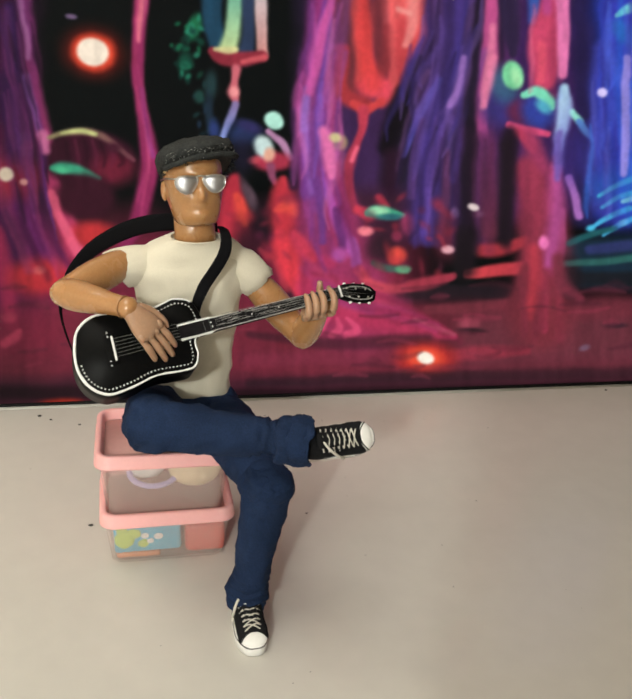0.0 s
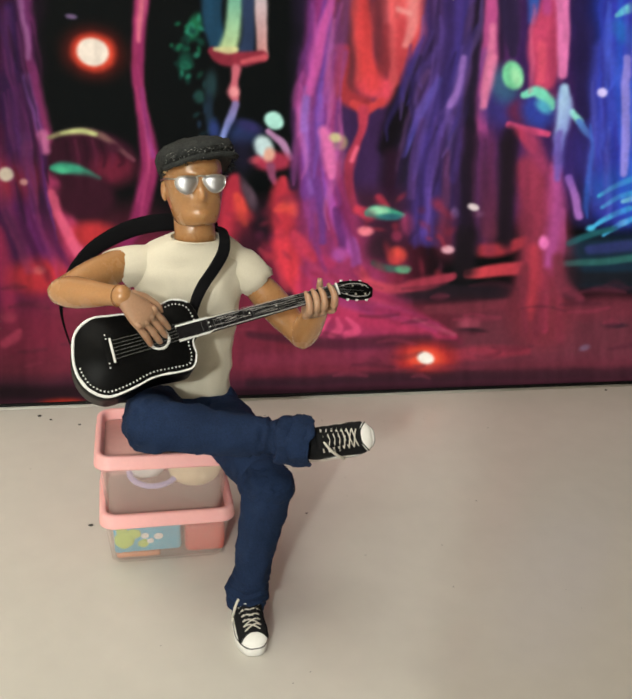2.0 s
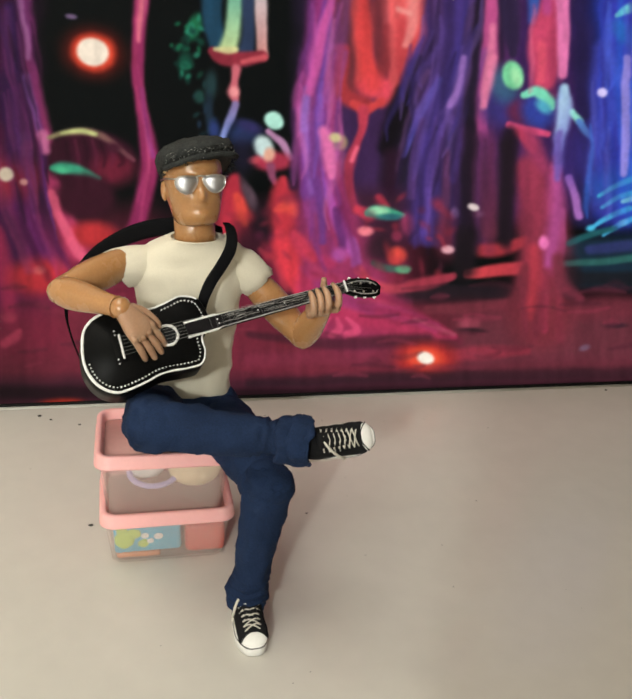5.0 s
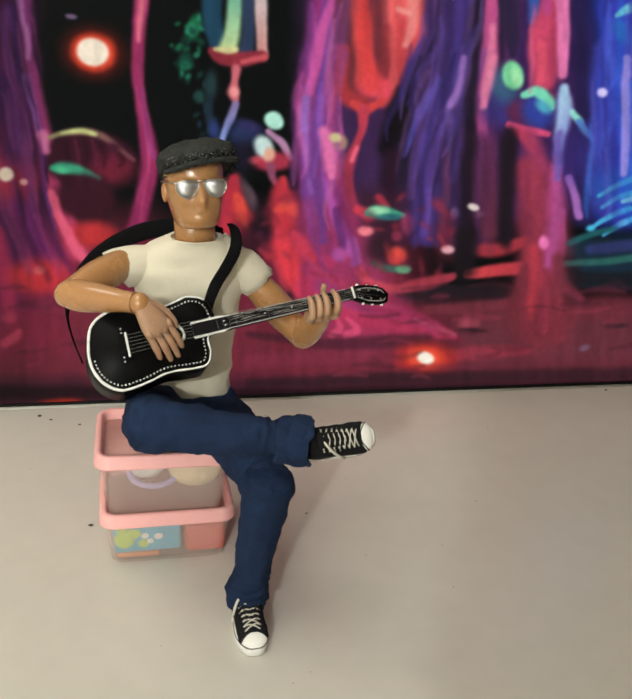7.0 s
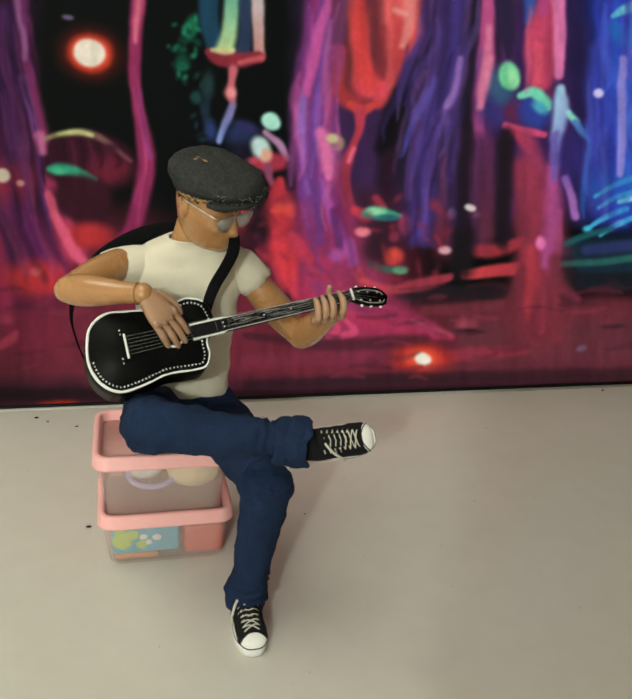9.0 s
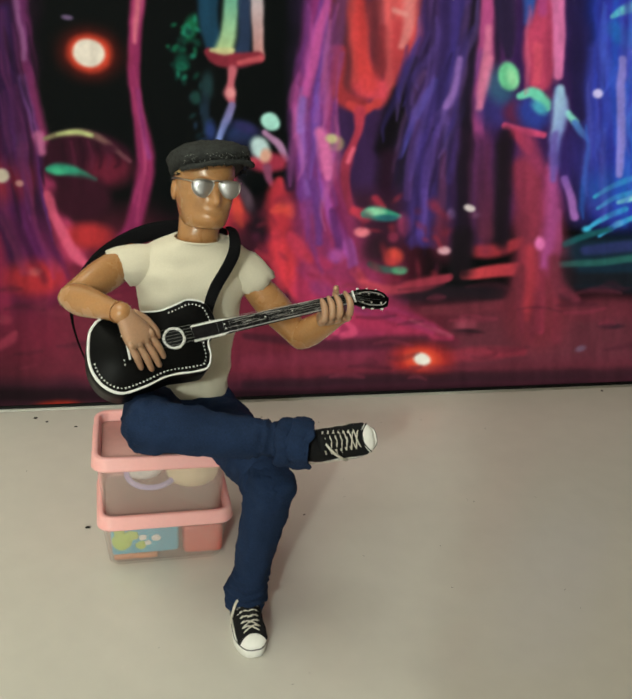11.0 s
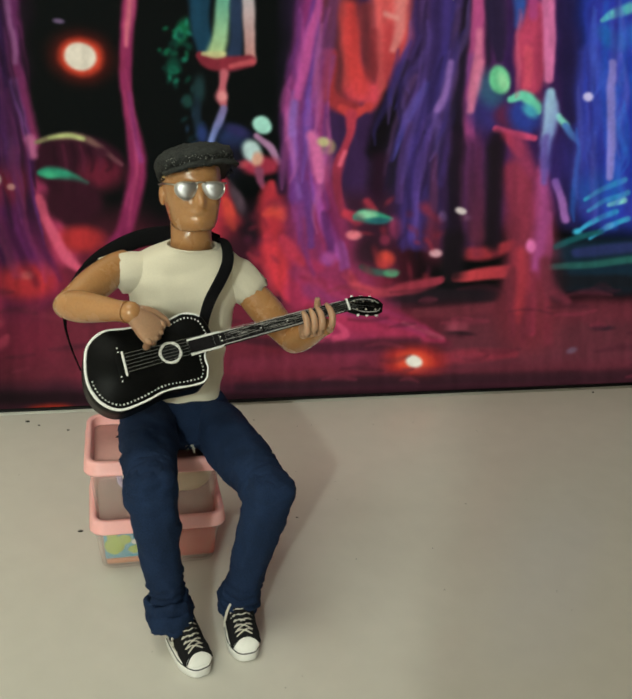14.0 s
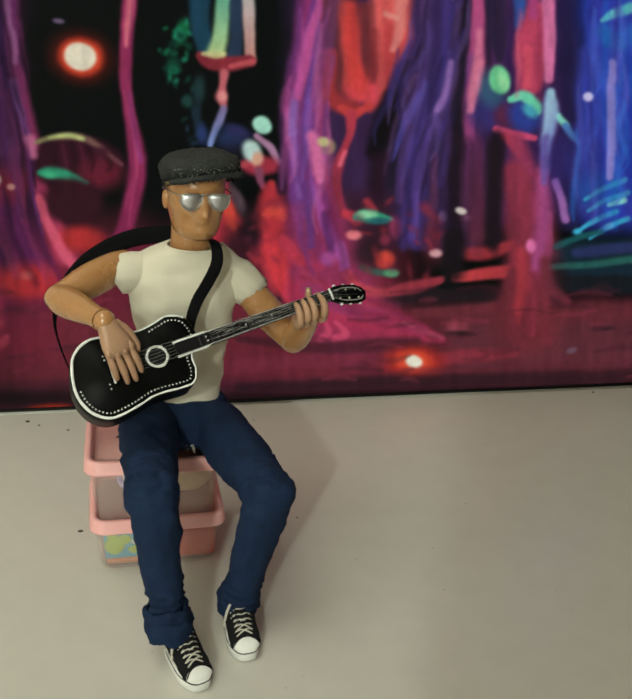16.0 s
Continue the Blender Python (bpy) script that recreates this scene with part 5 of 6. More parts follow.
part("crown", cap_mesh(), TWEED, cap)
CAP_UP = Vector((0.0024, 0.0000, 0.0044))
bm = bmesh.new()
n = 22
rowsets = []
for s, dz in ((0.0, 0.0), (0.4, -0.0003), (0.8, -0.0012), (1.0, -0.0022)):
    rowsets.append([Vector(((0.0158 + 0.0022 * s) * math.sin(a), -0.0105 - (0.0085 + 0.0065 * s) * math.cos(a), 0.0318 + 0.4 * dz - 0.0015 * math.sin(a) ** 2)) for a in [radians(-84 + 168 * i / n) for i in range(n + 1)]])
for off in (0.0, -0.0018):
    vs = [[bm.verts.new(p + Vector((0, 0, off))) for p in row] for row in rowsets]
    for p, q in zip(vs, vs[1:]):
        for i in range(n):
            bm.faces.new((p[i], p[i + 1], q[i + 1], q[i]))
tube(bm, [tuple(p + Vector((0, 0, -0.0009))) for p in rowsets[-1]], 0.0013, 8)
ruffle(bm, 0.0011, 500, 2)
part("peak", bm, TWEED, cap, "short stiff tweed peak")
rf = random.Random(4)
bm = bmesh.new()
for k in range(460):
    a = rf.uniform(-2.3, 2.3)
    p = Vector((0.0182 * math.sin(a), -0.0020 - (0.0232 + 0.002 * rf.random()) * math.cos(a), 0.0300 + rf.uniform(-0.0015, 0.0045) - 0.0040 * min(1.0, max(0.0, (0.35 - math.cos(a)) / 0.6))))
    d = Vector((rf.gauss(0, 1), rf.gauss(-0.3, 1), rf.gauss(-0.5, 1))).normalized() * rf.uniform(0.0008, 0.0022)
    tube(bm, [p, p + d * 0.5 + Vector((0.0003, 0, 0)), p + d], [0.00028, 0.00024, 0.00012], 4)
part("frayed_edge", bm, TWEED, cap, "frayed woollen threads along the rim")
bm = bmesh.new()
for k in range(90):
    a = rf.uniform(-1.2, 1.3)
    p = Vector((0.0190 * math.sin(a), -0.0020 - 0.0238 * math.cos(a), 0.0300 + rf.uniform(-0.001, 0.0050)))
    d = Vector((rf.gauss(0, 1), rf.gauss(-0.3, 1), rf.gauss(0, 1))).normalized() * rf.uniform(0.0005, 0.0012)
    tube(bm, [p, p + d], [0.00022, 0.00012], 4)
part("pale_lint", bm, THREAD, cap, "pale lint caught on the rim")

for ob in cap.children:
    pivot = Vector((0, 0, 0.030))
    ob.data.transform(Matrix.Translation(pivot + CAP_UP) @ pose(0, 0, 0, -10, -7, 0) @ Matrix.Translation(-pivot))

bm = bmesh.new()
arc = [radians(35 + 290 * i / 40) for i in range(41)]
for z0, z1, g0, g1 in ((0.0300, 0.0318, 1.015, 1.03), (0.0318, 0.0350, 1.03, 1.02)):
    lo = [bm.verts.new((0.0143 * g0 * math.sin(a), -0.0180 * g0 * math.cos(a), z0 + 0.0006 * math.sin(9 * a))) for a in arc]
    hi = [bm.verts.new((0.0143 * g1 * math.sin(a), -0.0180 * g1 * math.cos(a), z1)) for a in arc]
    for i in range(40):
        bm.faces.new((lo[i], lo[i + 1], hi[i + 1], hi[i]))
bmesh.ops.remove_doubles(bm, verts=bm.verts, dist=0.0002)
part("hairline", bm, HAIR, head, "narrow band of painted fair hair")
glasses = thing("sunglasses", NECK, "silver mirrored aviator sunglasses on the doll", "sunglasses")
LENS = [(-0.0046, 0.0030), (-0.0010, 0.0036), (0.0030, 0.0034), (0.0050, 0.0020), (0.0052, -0.0010), (0.0036, -0.0040), (0.0008, -0.0055), (-0.0022, -0.0048), (-0.0044, -0.0018), (-0.0054, 0.0012)]
for s in (-1, 1):
    bm = bmesh.new()
    ring = [Vector((s * (0.0068 + x), -0.0192 + 0.10 * abs(x * s + 0.0) * 0.6 - 0.0008 * (1 - (x / 0.006) ** 2), 0.0262 + z)) for x, z in [(1.04 * p[0], 0.92 * p[1]) for p in ring_ease(LENS, 4)]]
    c = sum(ring, Vector()) / len(ring) + Vector((0, -0.0012, 0))
    outer = [bm.verts.new(p) for p in ring]
    mid = [bm.verts.new(p.lerp(c, 0.5) + Vector((0, -0.0004, 0))) for p in ring]
    back = [bm.verts.new(p + Vector((0, 0.0005, 0))) for p in ring]
    mc = bm.verts.new(c)
    m = len(ring)
    for i in range(m):
        j = (i + 1) % m
        bm.faces.new((outer[i], outer[j], mid[j], mid[i]))
        bm.faces.new((mid[i], mid[j], mc))
        bm.faces.new((outer[j], outer[i], back[i], back[j]))
    bm.faces.new(back)
    part("lens", bm, MIRROR, glasses, "silver mirrored lens")
    bm = bmesh.new()
    tube(bm, [tuple(p) for p in ring] + [tuple(ring[0])], 0.00032, 6)
    part("rim", bm, WIRE, glasses)
    bm = bmesh.new()
    tube(bm, [(s * 0.0118, -0.0185, 0.0282), (s * 0.0142, -0.0150, 0.0284), (s * 0.0152, -0.005, 0.0280), (s * 0.0152, 0.003, 0.0272)], 0.0004, 6, steps=3)
    part("temple", bm, WIRE, glasses)
bm = bmesh.new()
tube(bm, [(-0.0024, -0.0200, 0.0290), (0, -0.0206, 0.0294), (0.0024, -0.0200, 0.0290)], 0.0004, 6, steps=3)
part("bridge", bm, WIRE, glasses)

# ---- guitar: own space, x along the neck, z out of its face, millimetres in the lists ----
guitar = thing("acoustic_guitar", (0.057, -0.012, 0.1447), "black cutaway acoustic guitar with white painted edging", "guitar")
OUT = [(-63.4, 3.6), (-60.0, 12.0), (-52.0, 17.0), (-40.4, 16.4), (-28.5, 15.0), (-21.5, 16.1), (-12.8, 18.1), (-5.3, 15.0), (-2.3, 7.7), (-2.6, 0.5), (-7.2, -4.1), (-7.6, -11.5), (-11.0, -17.2), (-19.2, -17.8), (-29.8, -17.6), (-41.0, -20.6), (-52.5, -21.8), (-60.6, -16.2), (-64.2, -7.0)]
edge = [Vector((p[0] / 1000, p[1] / 1000, 0)) for p in ring_ease(OUT, 6)]
mid = Vector((-0.034, -0.002, 0))


def inset(k, z):
    out = []
    m = len(edge)
    for i, p in enumerate(edge):
        t = (edge[(i + 1) % m] - edge[i - 1]).normalized()
        out.append(p + Vector((t.y, -t.x, 0)) * -k * SIGN + Vector((0, 0, z)))
    return out


area = sum(a.x * b.y - b.x * a.y for a, b in zip(edge, edge[1:] + edge[:1]))
SIGN = 1 if area > 0 else -1
bm = bmesh.new()
shells(bm, [inset(0.001, -0.0215), inset(0.0, -0.0208), inset(0.0, -0.0008), inset(0.0006, 0.0)])
for fc in list(bm.faces):
    if len(fc.verts) > 8:
        bmesh.ops.triangulate(bm, faces=[fc])
body = part("body", bm, BLACKGLOSS, guitar, "glossy black body")
bm = bmesh.new()
ring = inset(0.0005, -0.0001)
rb = random.Random(2)
prev = None
for i in range(len(ring) + 1):
    p, q = ring[i % len(ring)], ring[(i + 1) % len(ring)]
    t = (q - ring[i % len(ring) - 1]).normalized()
    nr = Vector((t.y, -t.x, 0)) * SIGN
    w = 0.00012 + 0.00070 * (0.5 + 0.5 * noise.noise(Vector((i * 0.33, 0, 3)))) + 0.0004 * max(0.0, min(1.0, (-0.040 - p.x) / 0.015))
    if not (0.015 > p.y > -0.004 and p.x > -0.0050):
        cur = [bm.verts.new(p + nr * 0.00035 + Vector((0, 0, -0.0005))), bm.verts.new(p + nr * 0.0003 + Vector((0, 0, 0.00025))), bm.verts.new(p - nr * w + Vector((0, 0, 0.00025))), bm.verts.new(p - nr * w + Vector((0, 0, -0.0002)))]
        if prev:
            for a in range(3):
                bm.faces.new((prev[a], prev[a + 1], cur[a + 1], cur[a]))
        prev = cur
    else:
        prev = None
part("edging", bm, WHITEPAINT, body, "hand-painted white edging")
dots = inset(0.0029, 0.0)
bm0 = bmesh.new()
ball(bm0, (0, 0, 0), 0.00040, 1, 1, 0.5, 8, 5)
DOTMESH = mesh_of(bm0, "edge_dot", WHITEPAINT)
gap = 0.0
for p, q in zip(dots, dots[1:] + dots[:1]):
    run = (q - p).length
    while gap <= run:
        at = p.lerp(q, gap / run)
        if (at.x > -0.0240 and at.y > 0.003) or (at.y < -0.004 and at.x > -0.0615):
            ob = new("edge_dot", DOTMESH)
            ob.parent = body
            ob.location = at + Vector((0, 0, 0.0002))
            ob.scale = [0.85 + 0.35 * rb.random()] * 3
        gap += 0.00175
    gap -= run
NECKDIR = Vector((0.082, 0.0045, 0)).normalized()
NECKN = Vector((-NECKDIR.y, NECKDIR.x, 0))
A0 = Vector((-0.0145, 0.0003, 0.0))


def along(s, v, z):
    return A0 + NECKDIR * s + NECKN * v + Vector((0, 0, z))


bm = bmesh.new()
loft(bm, [(along(s, 0, z), NECKN * w, Vector((0, 0, h)), 3) for s, w, z, h in ((0.010, 0.0036, -0.0010, 0.0035), (0.020, 0.0034, 0.0002, 0.0022), (0.082, 0.0028, 0.0002, 0.0020), (0.084, 0.0028, 0.0000, 0.0016))], 16)
part("neck", bm, BLACKGLOSS, guitar)
bm = bmesh.new()
loft(bm, [(along(s, 0, 0.0024), NECKN * w, Vector((0, 0, 0.0007)), 6) for s, w in ((0.0, 0.0030), (0.082, 0.0026))], 16)
fb = part("fretboard", bm, FRET, guitar, "scuffed dark fretboard")
bm0 = bmesh.new()
box(bm0, (-0.00010, -0.0026, 0), (0.00010, 0.0026, 0.0002))
FRETMESH = mesh_of(bm0, "fret", DULL, False)
for k in range(15):
    ob = new("fret", FRETMESH)
    ob.parent = fb
    ob.location = along(0.082 - 0.075 * (1 - 0.5 ** (k / 9)) / 0.65 * 0.92, 0, 0.0030)
    ob.rotation_euler = (0, 0, math.atan2(NECKDIR.y, NECKDIR.x))
for s, v in ((0.0155, 0.0009), (0.0157, -0.0012), (0.036, 0.0), (0.050, 0.0)):
    ob = new("fret_marker", DOTMESH)
    ob.parent = fb
    ob.location = along(s, v, 0.0031)
bm = bmesh.new()
for v in (0.0030, -0.0030):
    tube(bm, [along(0.0, v * 1.10, 0.0012), along(0.007, v * 1.15, 0.0016), along(0.0145, v * 1.15, 0.0014), along(0.017, v, 0.0024), along(0.03, v, 0.0024), along(0.080, v * 0.9, 0.0026)], [0.0009, 0.0006, 0.0008, 0.0003, 0.0002, 0.0002], 6)
ruffle(bm, 0.0003, 900, 3)
part("fretboard_edging", bm, WHITEPAINT, guitar, "rough white painted line")
rs = random.Random(12)
bm = bmesh.new()
for k in range(34):
    q, v = rs.uniform(0.016, 0.080), rs.uniform(-0.0026, 0.0026)
    n_ = rs.uniform(0.003, 0.012)
    tube(bm, [along(q, v, 0.0031), along(q + n_ * 0.5, v + rs.uniform(-0.0003, 0.0003), 0.0032), along(q + n_, v + rs.uniform(-0.0005, 0.0005), 0.0031)], [0.00006, rs.uniform(0.00008, 0.00018), 0.00005], 5)
part("scuffs", bm, SCUFF, fb, "pale scuffed paint along the fretboard")
bm = bmesh.new()
hd = [(0.083, 0.0030), (0.087, 0.0046), (0.092, 0.0052), (0.098, 0.0050), (0.1015, 0.0036), (0.1035, 0.0010), (0.1015, -0.0034), (0.098, -0.0048), (0.092, -0.0050), (0.087, -0.0044), (0.083, -0.0030)]


def head_pt(s, v, z):
    return along(s, v - (s - 0.083) * 0.22, z - (s - 0.083) * 0.18)


shells(bm, [[head_pt(s, v, -0.0008) for s, v in hd], [head_pt(s, v, 0.0016) for s, v in hd]])
headstock = part("headstock", bm, BLACKGLOSS, guitar)
bm = bmesh.new()
for v0, v1 in ((0.0034, 0.0012), (-0.0034, -0.0012)):
    tube(bm, [head_pt(0.0850, v0 * 0.5, 0.0018), head_pt(0.0910, v0, 0.0018), head_pt(0.0985, v0 * 0.9, 0.0018), head_pt(0.1010, v1, 0.0018)], [0.0002, 0.0003, 0.0003, 0.0002], 5, steps=3)
part("painted_line", bm, SCUFF, headstock, "thin pale painted lines")
for s in (0.0875, 0.0925, 0.0978):
    for v in (0.0050, -0.0050):
        bm = bmesh.new()
        ball(bm, head_pt(s, v, 0.0008), 0.00075, 1.2, 1, 1, 10, 6)
        part("tuning_peg", bm, WHITEPAINT, guitar)
        bm = bmesh.new()
        ball(bm, head_pt(s, v * 0.45, 0.0022), 0.0006, 1, 1, 1, 8, 6)
        part("peg_post", bm, WIRE, guitar)
bm = bmesh.new()
tube(bm, [along(0.083, -0.0030, 0.0034), along(0.083, 0.0030, 0.0034)], 0.0006, 8)
part("nut", bm, WHITEPAINT, guitar)
bm = bmesh.new()
box(bm, (-0.0460, -0.0066, 0.0), (-0.0450, 0.0052, 0.0014), 0.0002)
part("saddle", bm, WHITEPAINT, guitar, "white saddle strip")
bm = bmesh.new()
box(bm, (-0.0490, -0.0080, 0.0), (-0.0440, 0.0066, 0.0006), 0.0003)
part("bridge_plate", bm, BLACKGLOSS, guitar)
for v in (-0.0085, -0.0064, 0.0052, 0.0072):
    ob = new("bridge_pin", DOTMESH)
    ob.parent = guitar
    ob.location = (-0.0482 + 0.001 * (v > 0), v, 0.0009)
bm = bmesh.new()
tube(bm, [(-0.0235 + 0.0048 * math.cos(a), 0.0000 + 0.0048 * math.sin(a), 0.0003) for a in [2 * math.pi * i / 36 for i in range(37)]], 0.0006, 8)
ruffle(bm, 0.0004, 500, 6)
part("rosette", bm, WHITEPAINT, guitar, "white ring round the sound hole")
bm = bmesh.new()
bmesh.ops.create_circle(bm, cap_ends=True, segments=36, radius=0.0046, matrix=Matrix.Translation((-0.0235, 0, 0.0003)))
part("sound_hole", bm, CANVAS, guitar)
for k in range(6):
    v = (k - 2.5) / 2.5
    bm = bmesh.new()
    tube(bm, [Vector((-0.0455, -0.0007 + v * 0.0044, 0.0018)), along(0.083, v * 0.0022, 0.0038), head_pt(0.0875 + 0.005 * (k % 3), v * 0.0024, 0.0022)], 0.00009, 5)
    part("string", bm, STRING, guitar)

strap = thing("guitar_strap", BASE, "black webbing guitar strap over the doll's shoulder", "strap")
FRONT_STRAP = [(0.0510, 0.001, 0.1470), (0.0518, 0.002, 0.1504), (0.0533, 0.004, 0.1543), (0.0566, 0.0075, 0.1598), (0.0614, 0.0088, 0.1667), (0.0658, 0.0100, 0.1743), (0.0672, 0.0130, 0.1796), (0.0670, 0.022, 0.1826), (0.0665, 0.040, 0.1794)]
BACK_STRAP = [(-0.0074, 0.004, 0.1247), (-0.0121, 0.014, 0.1336), (-0.0150, 0.026, 0.1418), (-0.0132, 0.036, 0.1500), (-0.0083, 0.046, 0.1569), (0.0028, 0.054, 0.1658), (0.0208, 0.057, 0.1744), (0.0392, 0.057, 0.1778), (0.0577, 0.055, 0.1769), (0.0650, 0.050, 0.1764)]
STRAP_AIM = aim(FRONT_STRAP[0], FRONT_STRAP[7], (0, -1, 0))
bm = bmesh.new()
tube(bm, FRONT_STRAP, [0.0024, 0.0025, 0.0027, 0.0029, 0.0030, 0.0030, 0.0028, 0.0024, 0.0016], 10, 0.16, side=(1, 0.1, 0.0), steps=6, power=3)
bmesh.ops.transform(bm, matrix=STRAP_AIM.inverted(), verts=bm.verts)
front_strap = part("chest_band", bm, STRAP, strap)
bm = bmesh.new()
tube(bm, BACK_STRAP, [0.0010, 0.0011, 0.0013, 0.0020, 0.0030, 0.0040, 0.0046, 0.0046, 0.0042, 0.0034], 10, 0.16, side=(-0.6, 0.2, 1), steps=6, power=3)
bmesh.ops.transform(bm, matrix=Matrix.Translation(-BASE), verts=bm.verts)
back_strap = part("back_band", bm, STRAP, strap)
GX = Matrix(((0.9938, -0.0684, 0.0872), (0.1109, 0.6136, -0.7818), (0.0, 0.7866, 0.6174))).to_4x4()


def guitar_pose(x, y, z, turn):
    return Matrix.Translation((x, y, z)) @ GX @ pose(0, 0, 0, 0, 0, turn)


# ---- what moves ----
def motions():
    off = Matrix.Translation(-BASE)
    played = [
        (0, 0.057, -0.012, 0.1447, 7.5), (0.5, 0.0537, -0.012, 0.1452, 10.2), (1, 0.0573, -0.0121, 0.1445, 7.3), (1.5, 0.0549, -0.0121, 0.1448, 9.3),
        (2, 0.056, -0.0121, 0.1447, 8.7), (2.5, 0.0586, -0.0115, 0.1451, 7.9), (3, 0.0586, -0.0116, 0.1449, 7.9), (3.5, 0.059, -0.0116, 0.1449, 7.9),
        (4, 0.0612, -0.011, 0.1453, 7.1), (6.5, 0.0584, -0.0108, 0.146, 11), (7, 0.0633, -0.011, 0.145, 6.3), (7.5, 0.0642, -0.0112, 0.1446, 5.3),
        (8, 0.0642, -0.0108, 0.1451, 5.9), (8.5, 0.0653, -0.0109, 0.1449, 5.8), (9, 0.0635, -0.0116, 0.1443, 6.1),
        (11.5, 0.065, -0.0118, 0.1438, 5.6), (12, 0.0686, -0.0115, 0.1437, 4.6), (12.5, 0.0584, -0.0137, 0.1424, 7.5),
        (13, 0.0599, -0.0128, 0.1433, 5.8), (13.5, 0.0615, -0.0141, 0.1413, 7.4), (14, 0.0658, -0.0143, 0.1405, 7.7),
        (14.5, 0.0653, -0.0145, 0.1404, 8.1), (15, 0.0653, -0.0145, 0.1404, 8.2), (15.5, 0.0671, -0.0135, 0.1413, 8.2),
        (16, 0.0591, -0.0147, 0.1409, 12.3),
    ]
    strum = [
        (0, -0.01, 0.0051, 0.1577, 0.0202, -0.021, 0.1595, 0.0388, -0.0252, 0.137, 10),
        (0.5, -0.012, 0.0079, 0.1574, 0.0151, -0.0214, 0.1598, 0.0308, -0.022, 0.1422, 50),
        (1, -0.0093, 0.0079, 0.1582, 0.0222, -0.0154, 0.1664, 0.0357, -0.0178, 0.1468, 47),
        (1.5, -0.0126, 0.0069, 0.1577, 0.0134, -0.0235, 0.1574, 0.0276, -0.0305, 0.1319, 10),
        (2, -0.0113, 0.009, 0.1569, 0.0176, -0.0177, 0.1641, 0.0362, -0.0199, 0.1441, 15),
        (2.5, -0.0095, 0.0015, 0.1591, 0.026, -0.016, 0.1651, 0.0406, -0.0154, 0.1492, 69),
        (3, -0.0095, 0.0015, 0.1591, 0.026, -0.016, 0.1651, 0.0406, -0.0154, 0.1492, 69),
        (3.5, -0.0104, 0.0047, 0.1572, 0.0202, -0.0209, 0.1597, 0.0356, -0.0276, 0.1344, 10),
        (4, -0.0111, 0.0069, 0.1577, 0.0181, -0.0203, 0.1608, 0.0376, -0.0212, 0.1423, 20),
        (6.5, -0.0115, 0.006, 0.1581, 0.0156, -0.0234, 0.1571, 0.0267, -0.0321, 0.13, 10),
        (7, -0.0078, 0.0027, 0.1579, 0.0254, -0.0193, 0.1609, 0.0412, -0.0252, 0.1367, 10),
        (7.5, -0.0072, 0.0071, 0.1563, 0.0215, -0.0204, 0.1601, 0.035, -0.0284, 0.1335, 10),
        (8, -0.0082, 0.0056, 0.1596, 0.0244, -0.0172, 0.1638, 0.0438, -0.0181, 0.1453, 22),
        (8.5, -0.0076, 0.0039, 0.1582, 0.0243, -0.0202, 0.1599, 0.0385, -0.027, 0.1347, 10),
        (9, -0.0068, 0.0031, 0.1601, 0.0279, -0.0163, 0.1644, 0.045, -0.0204, 0.1422, 10),
        (11.5, -0.0046, 0.0101, 0.1534, 0.0173, -0.0231, 0.1572, 0.0311, -0.0287, 0.1336, 11),
        (12, -0.0036, -0.0042, 0.1612, 0.0341, -0.0176, 0.1619, 0.0477, -0.0167, 0.1465, 78),
        (12.5, -0.0086, 0.0039, 0.1528, 0.0225, -0.0202, 0.1602, 0.0362, -0.02, 0.144, 72),
        (13, -0.0067, 0.0039, 0.1534, 0.0249, -0.0195, 0.1607, 0.0393, -0.0189, 0.145, 71),
        (13.5, -0.0061, 0.0044, 0.1544, 0.0248, -0.0205, 0.1596, 0.0396, -0.02, 0.1434, 66),
        (14, -0.0041, 0.0057, 0.1538, 0.0256, -0.0204, 0.1595, 0.0409, -0.02, 0.1434, 63),
        (14.5, -0.0043, 0.0046, 0.1536, 0.0264, -0.0203, 0.1595, 0.0411, -0.0202, 0.143, 65),
        (15, -0.0043, 0.0046, 0.1536, 0.0264, -0.0203, 0.1595, 0.0411, -0.0202, 0.143, 65),
        (15.5, -0.0052, 0.0051, 0.1568, 0.0252, -0.0208, 0.1591, 0.0427, -0.0263, 0.135, 10),
        (16, -0.0081, 0.0097, 0.156, 0.0137, -0.0238, 0.1569, 0.026, -0.0321, 0.1301, 10),
    ]
    fretting = [
        (0, 0.0556, -0.0023), (0.5, 0.0656, -0.0028), (1, 0.0566, -0.003), (1.5, 0.064, -0.0025), (2, 0.0572, -0.0025), (2.5, 0.0506, -0.0031),
        (3, 0.0507, -0.0029), (3.5, 0.0551, -0.0024), (4, 0.0498, -0.0029), (6.5, 0.0645, -0.0032), (7, 0.0507, -0.0022), (7.5, 0.0493, -0.0023),
        (8, 0.0501, -0.0025), (8.5, 0.0495, -0.0031), (9, 0.0542, -0.0029), (11.5, 0.0562, -0.0025), (12, 0.0492, -0.0039), (12.5, 0.0486, -0.0032),
        (13, 0.0489, -0.0032), (13.5, 0.0494, -0.0026), (14, 0.0499, -0.003), (14.5, 0.0497, -0.003), (15, 0.0497, -0.0032), (15.5, 0.0404, -0.0044),
        (16, 0.0544, -0.0036),
    ]
    walk(guitar, [(t, guitar_pose(x, y, z, a)) for t, x, y, z, a in played])
    top = Vector(FRONT_STRAP[7])
    walk(front_strap, [(t, off @ aim(Vector(FRONT_STRAP[0]) + Vector((x - 0.057, y + 0.012, z - 0.1447)), top + Vector((0.7 * (x - 0.057), 0, 0)), (0, -1, 0))) for t, x, y, z, a in played])
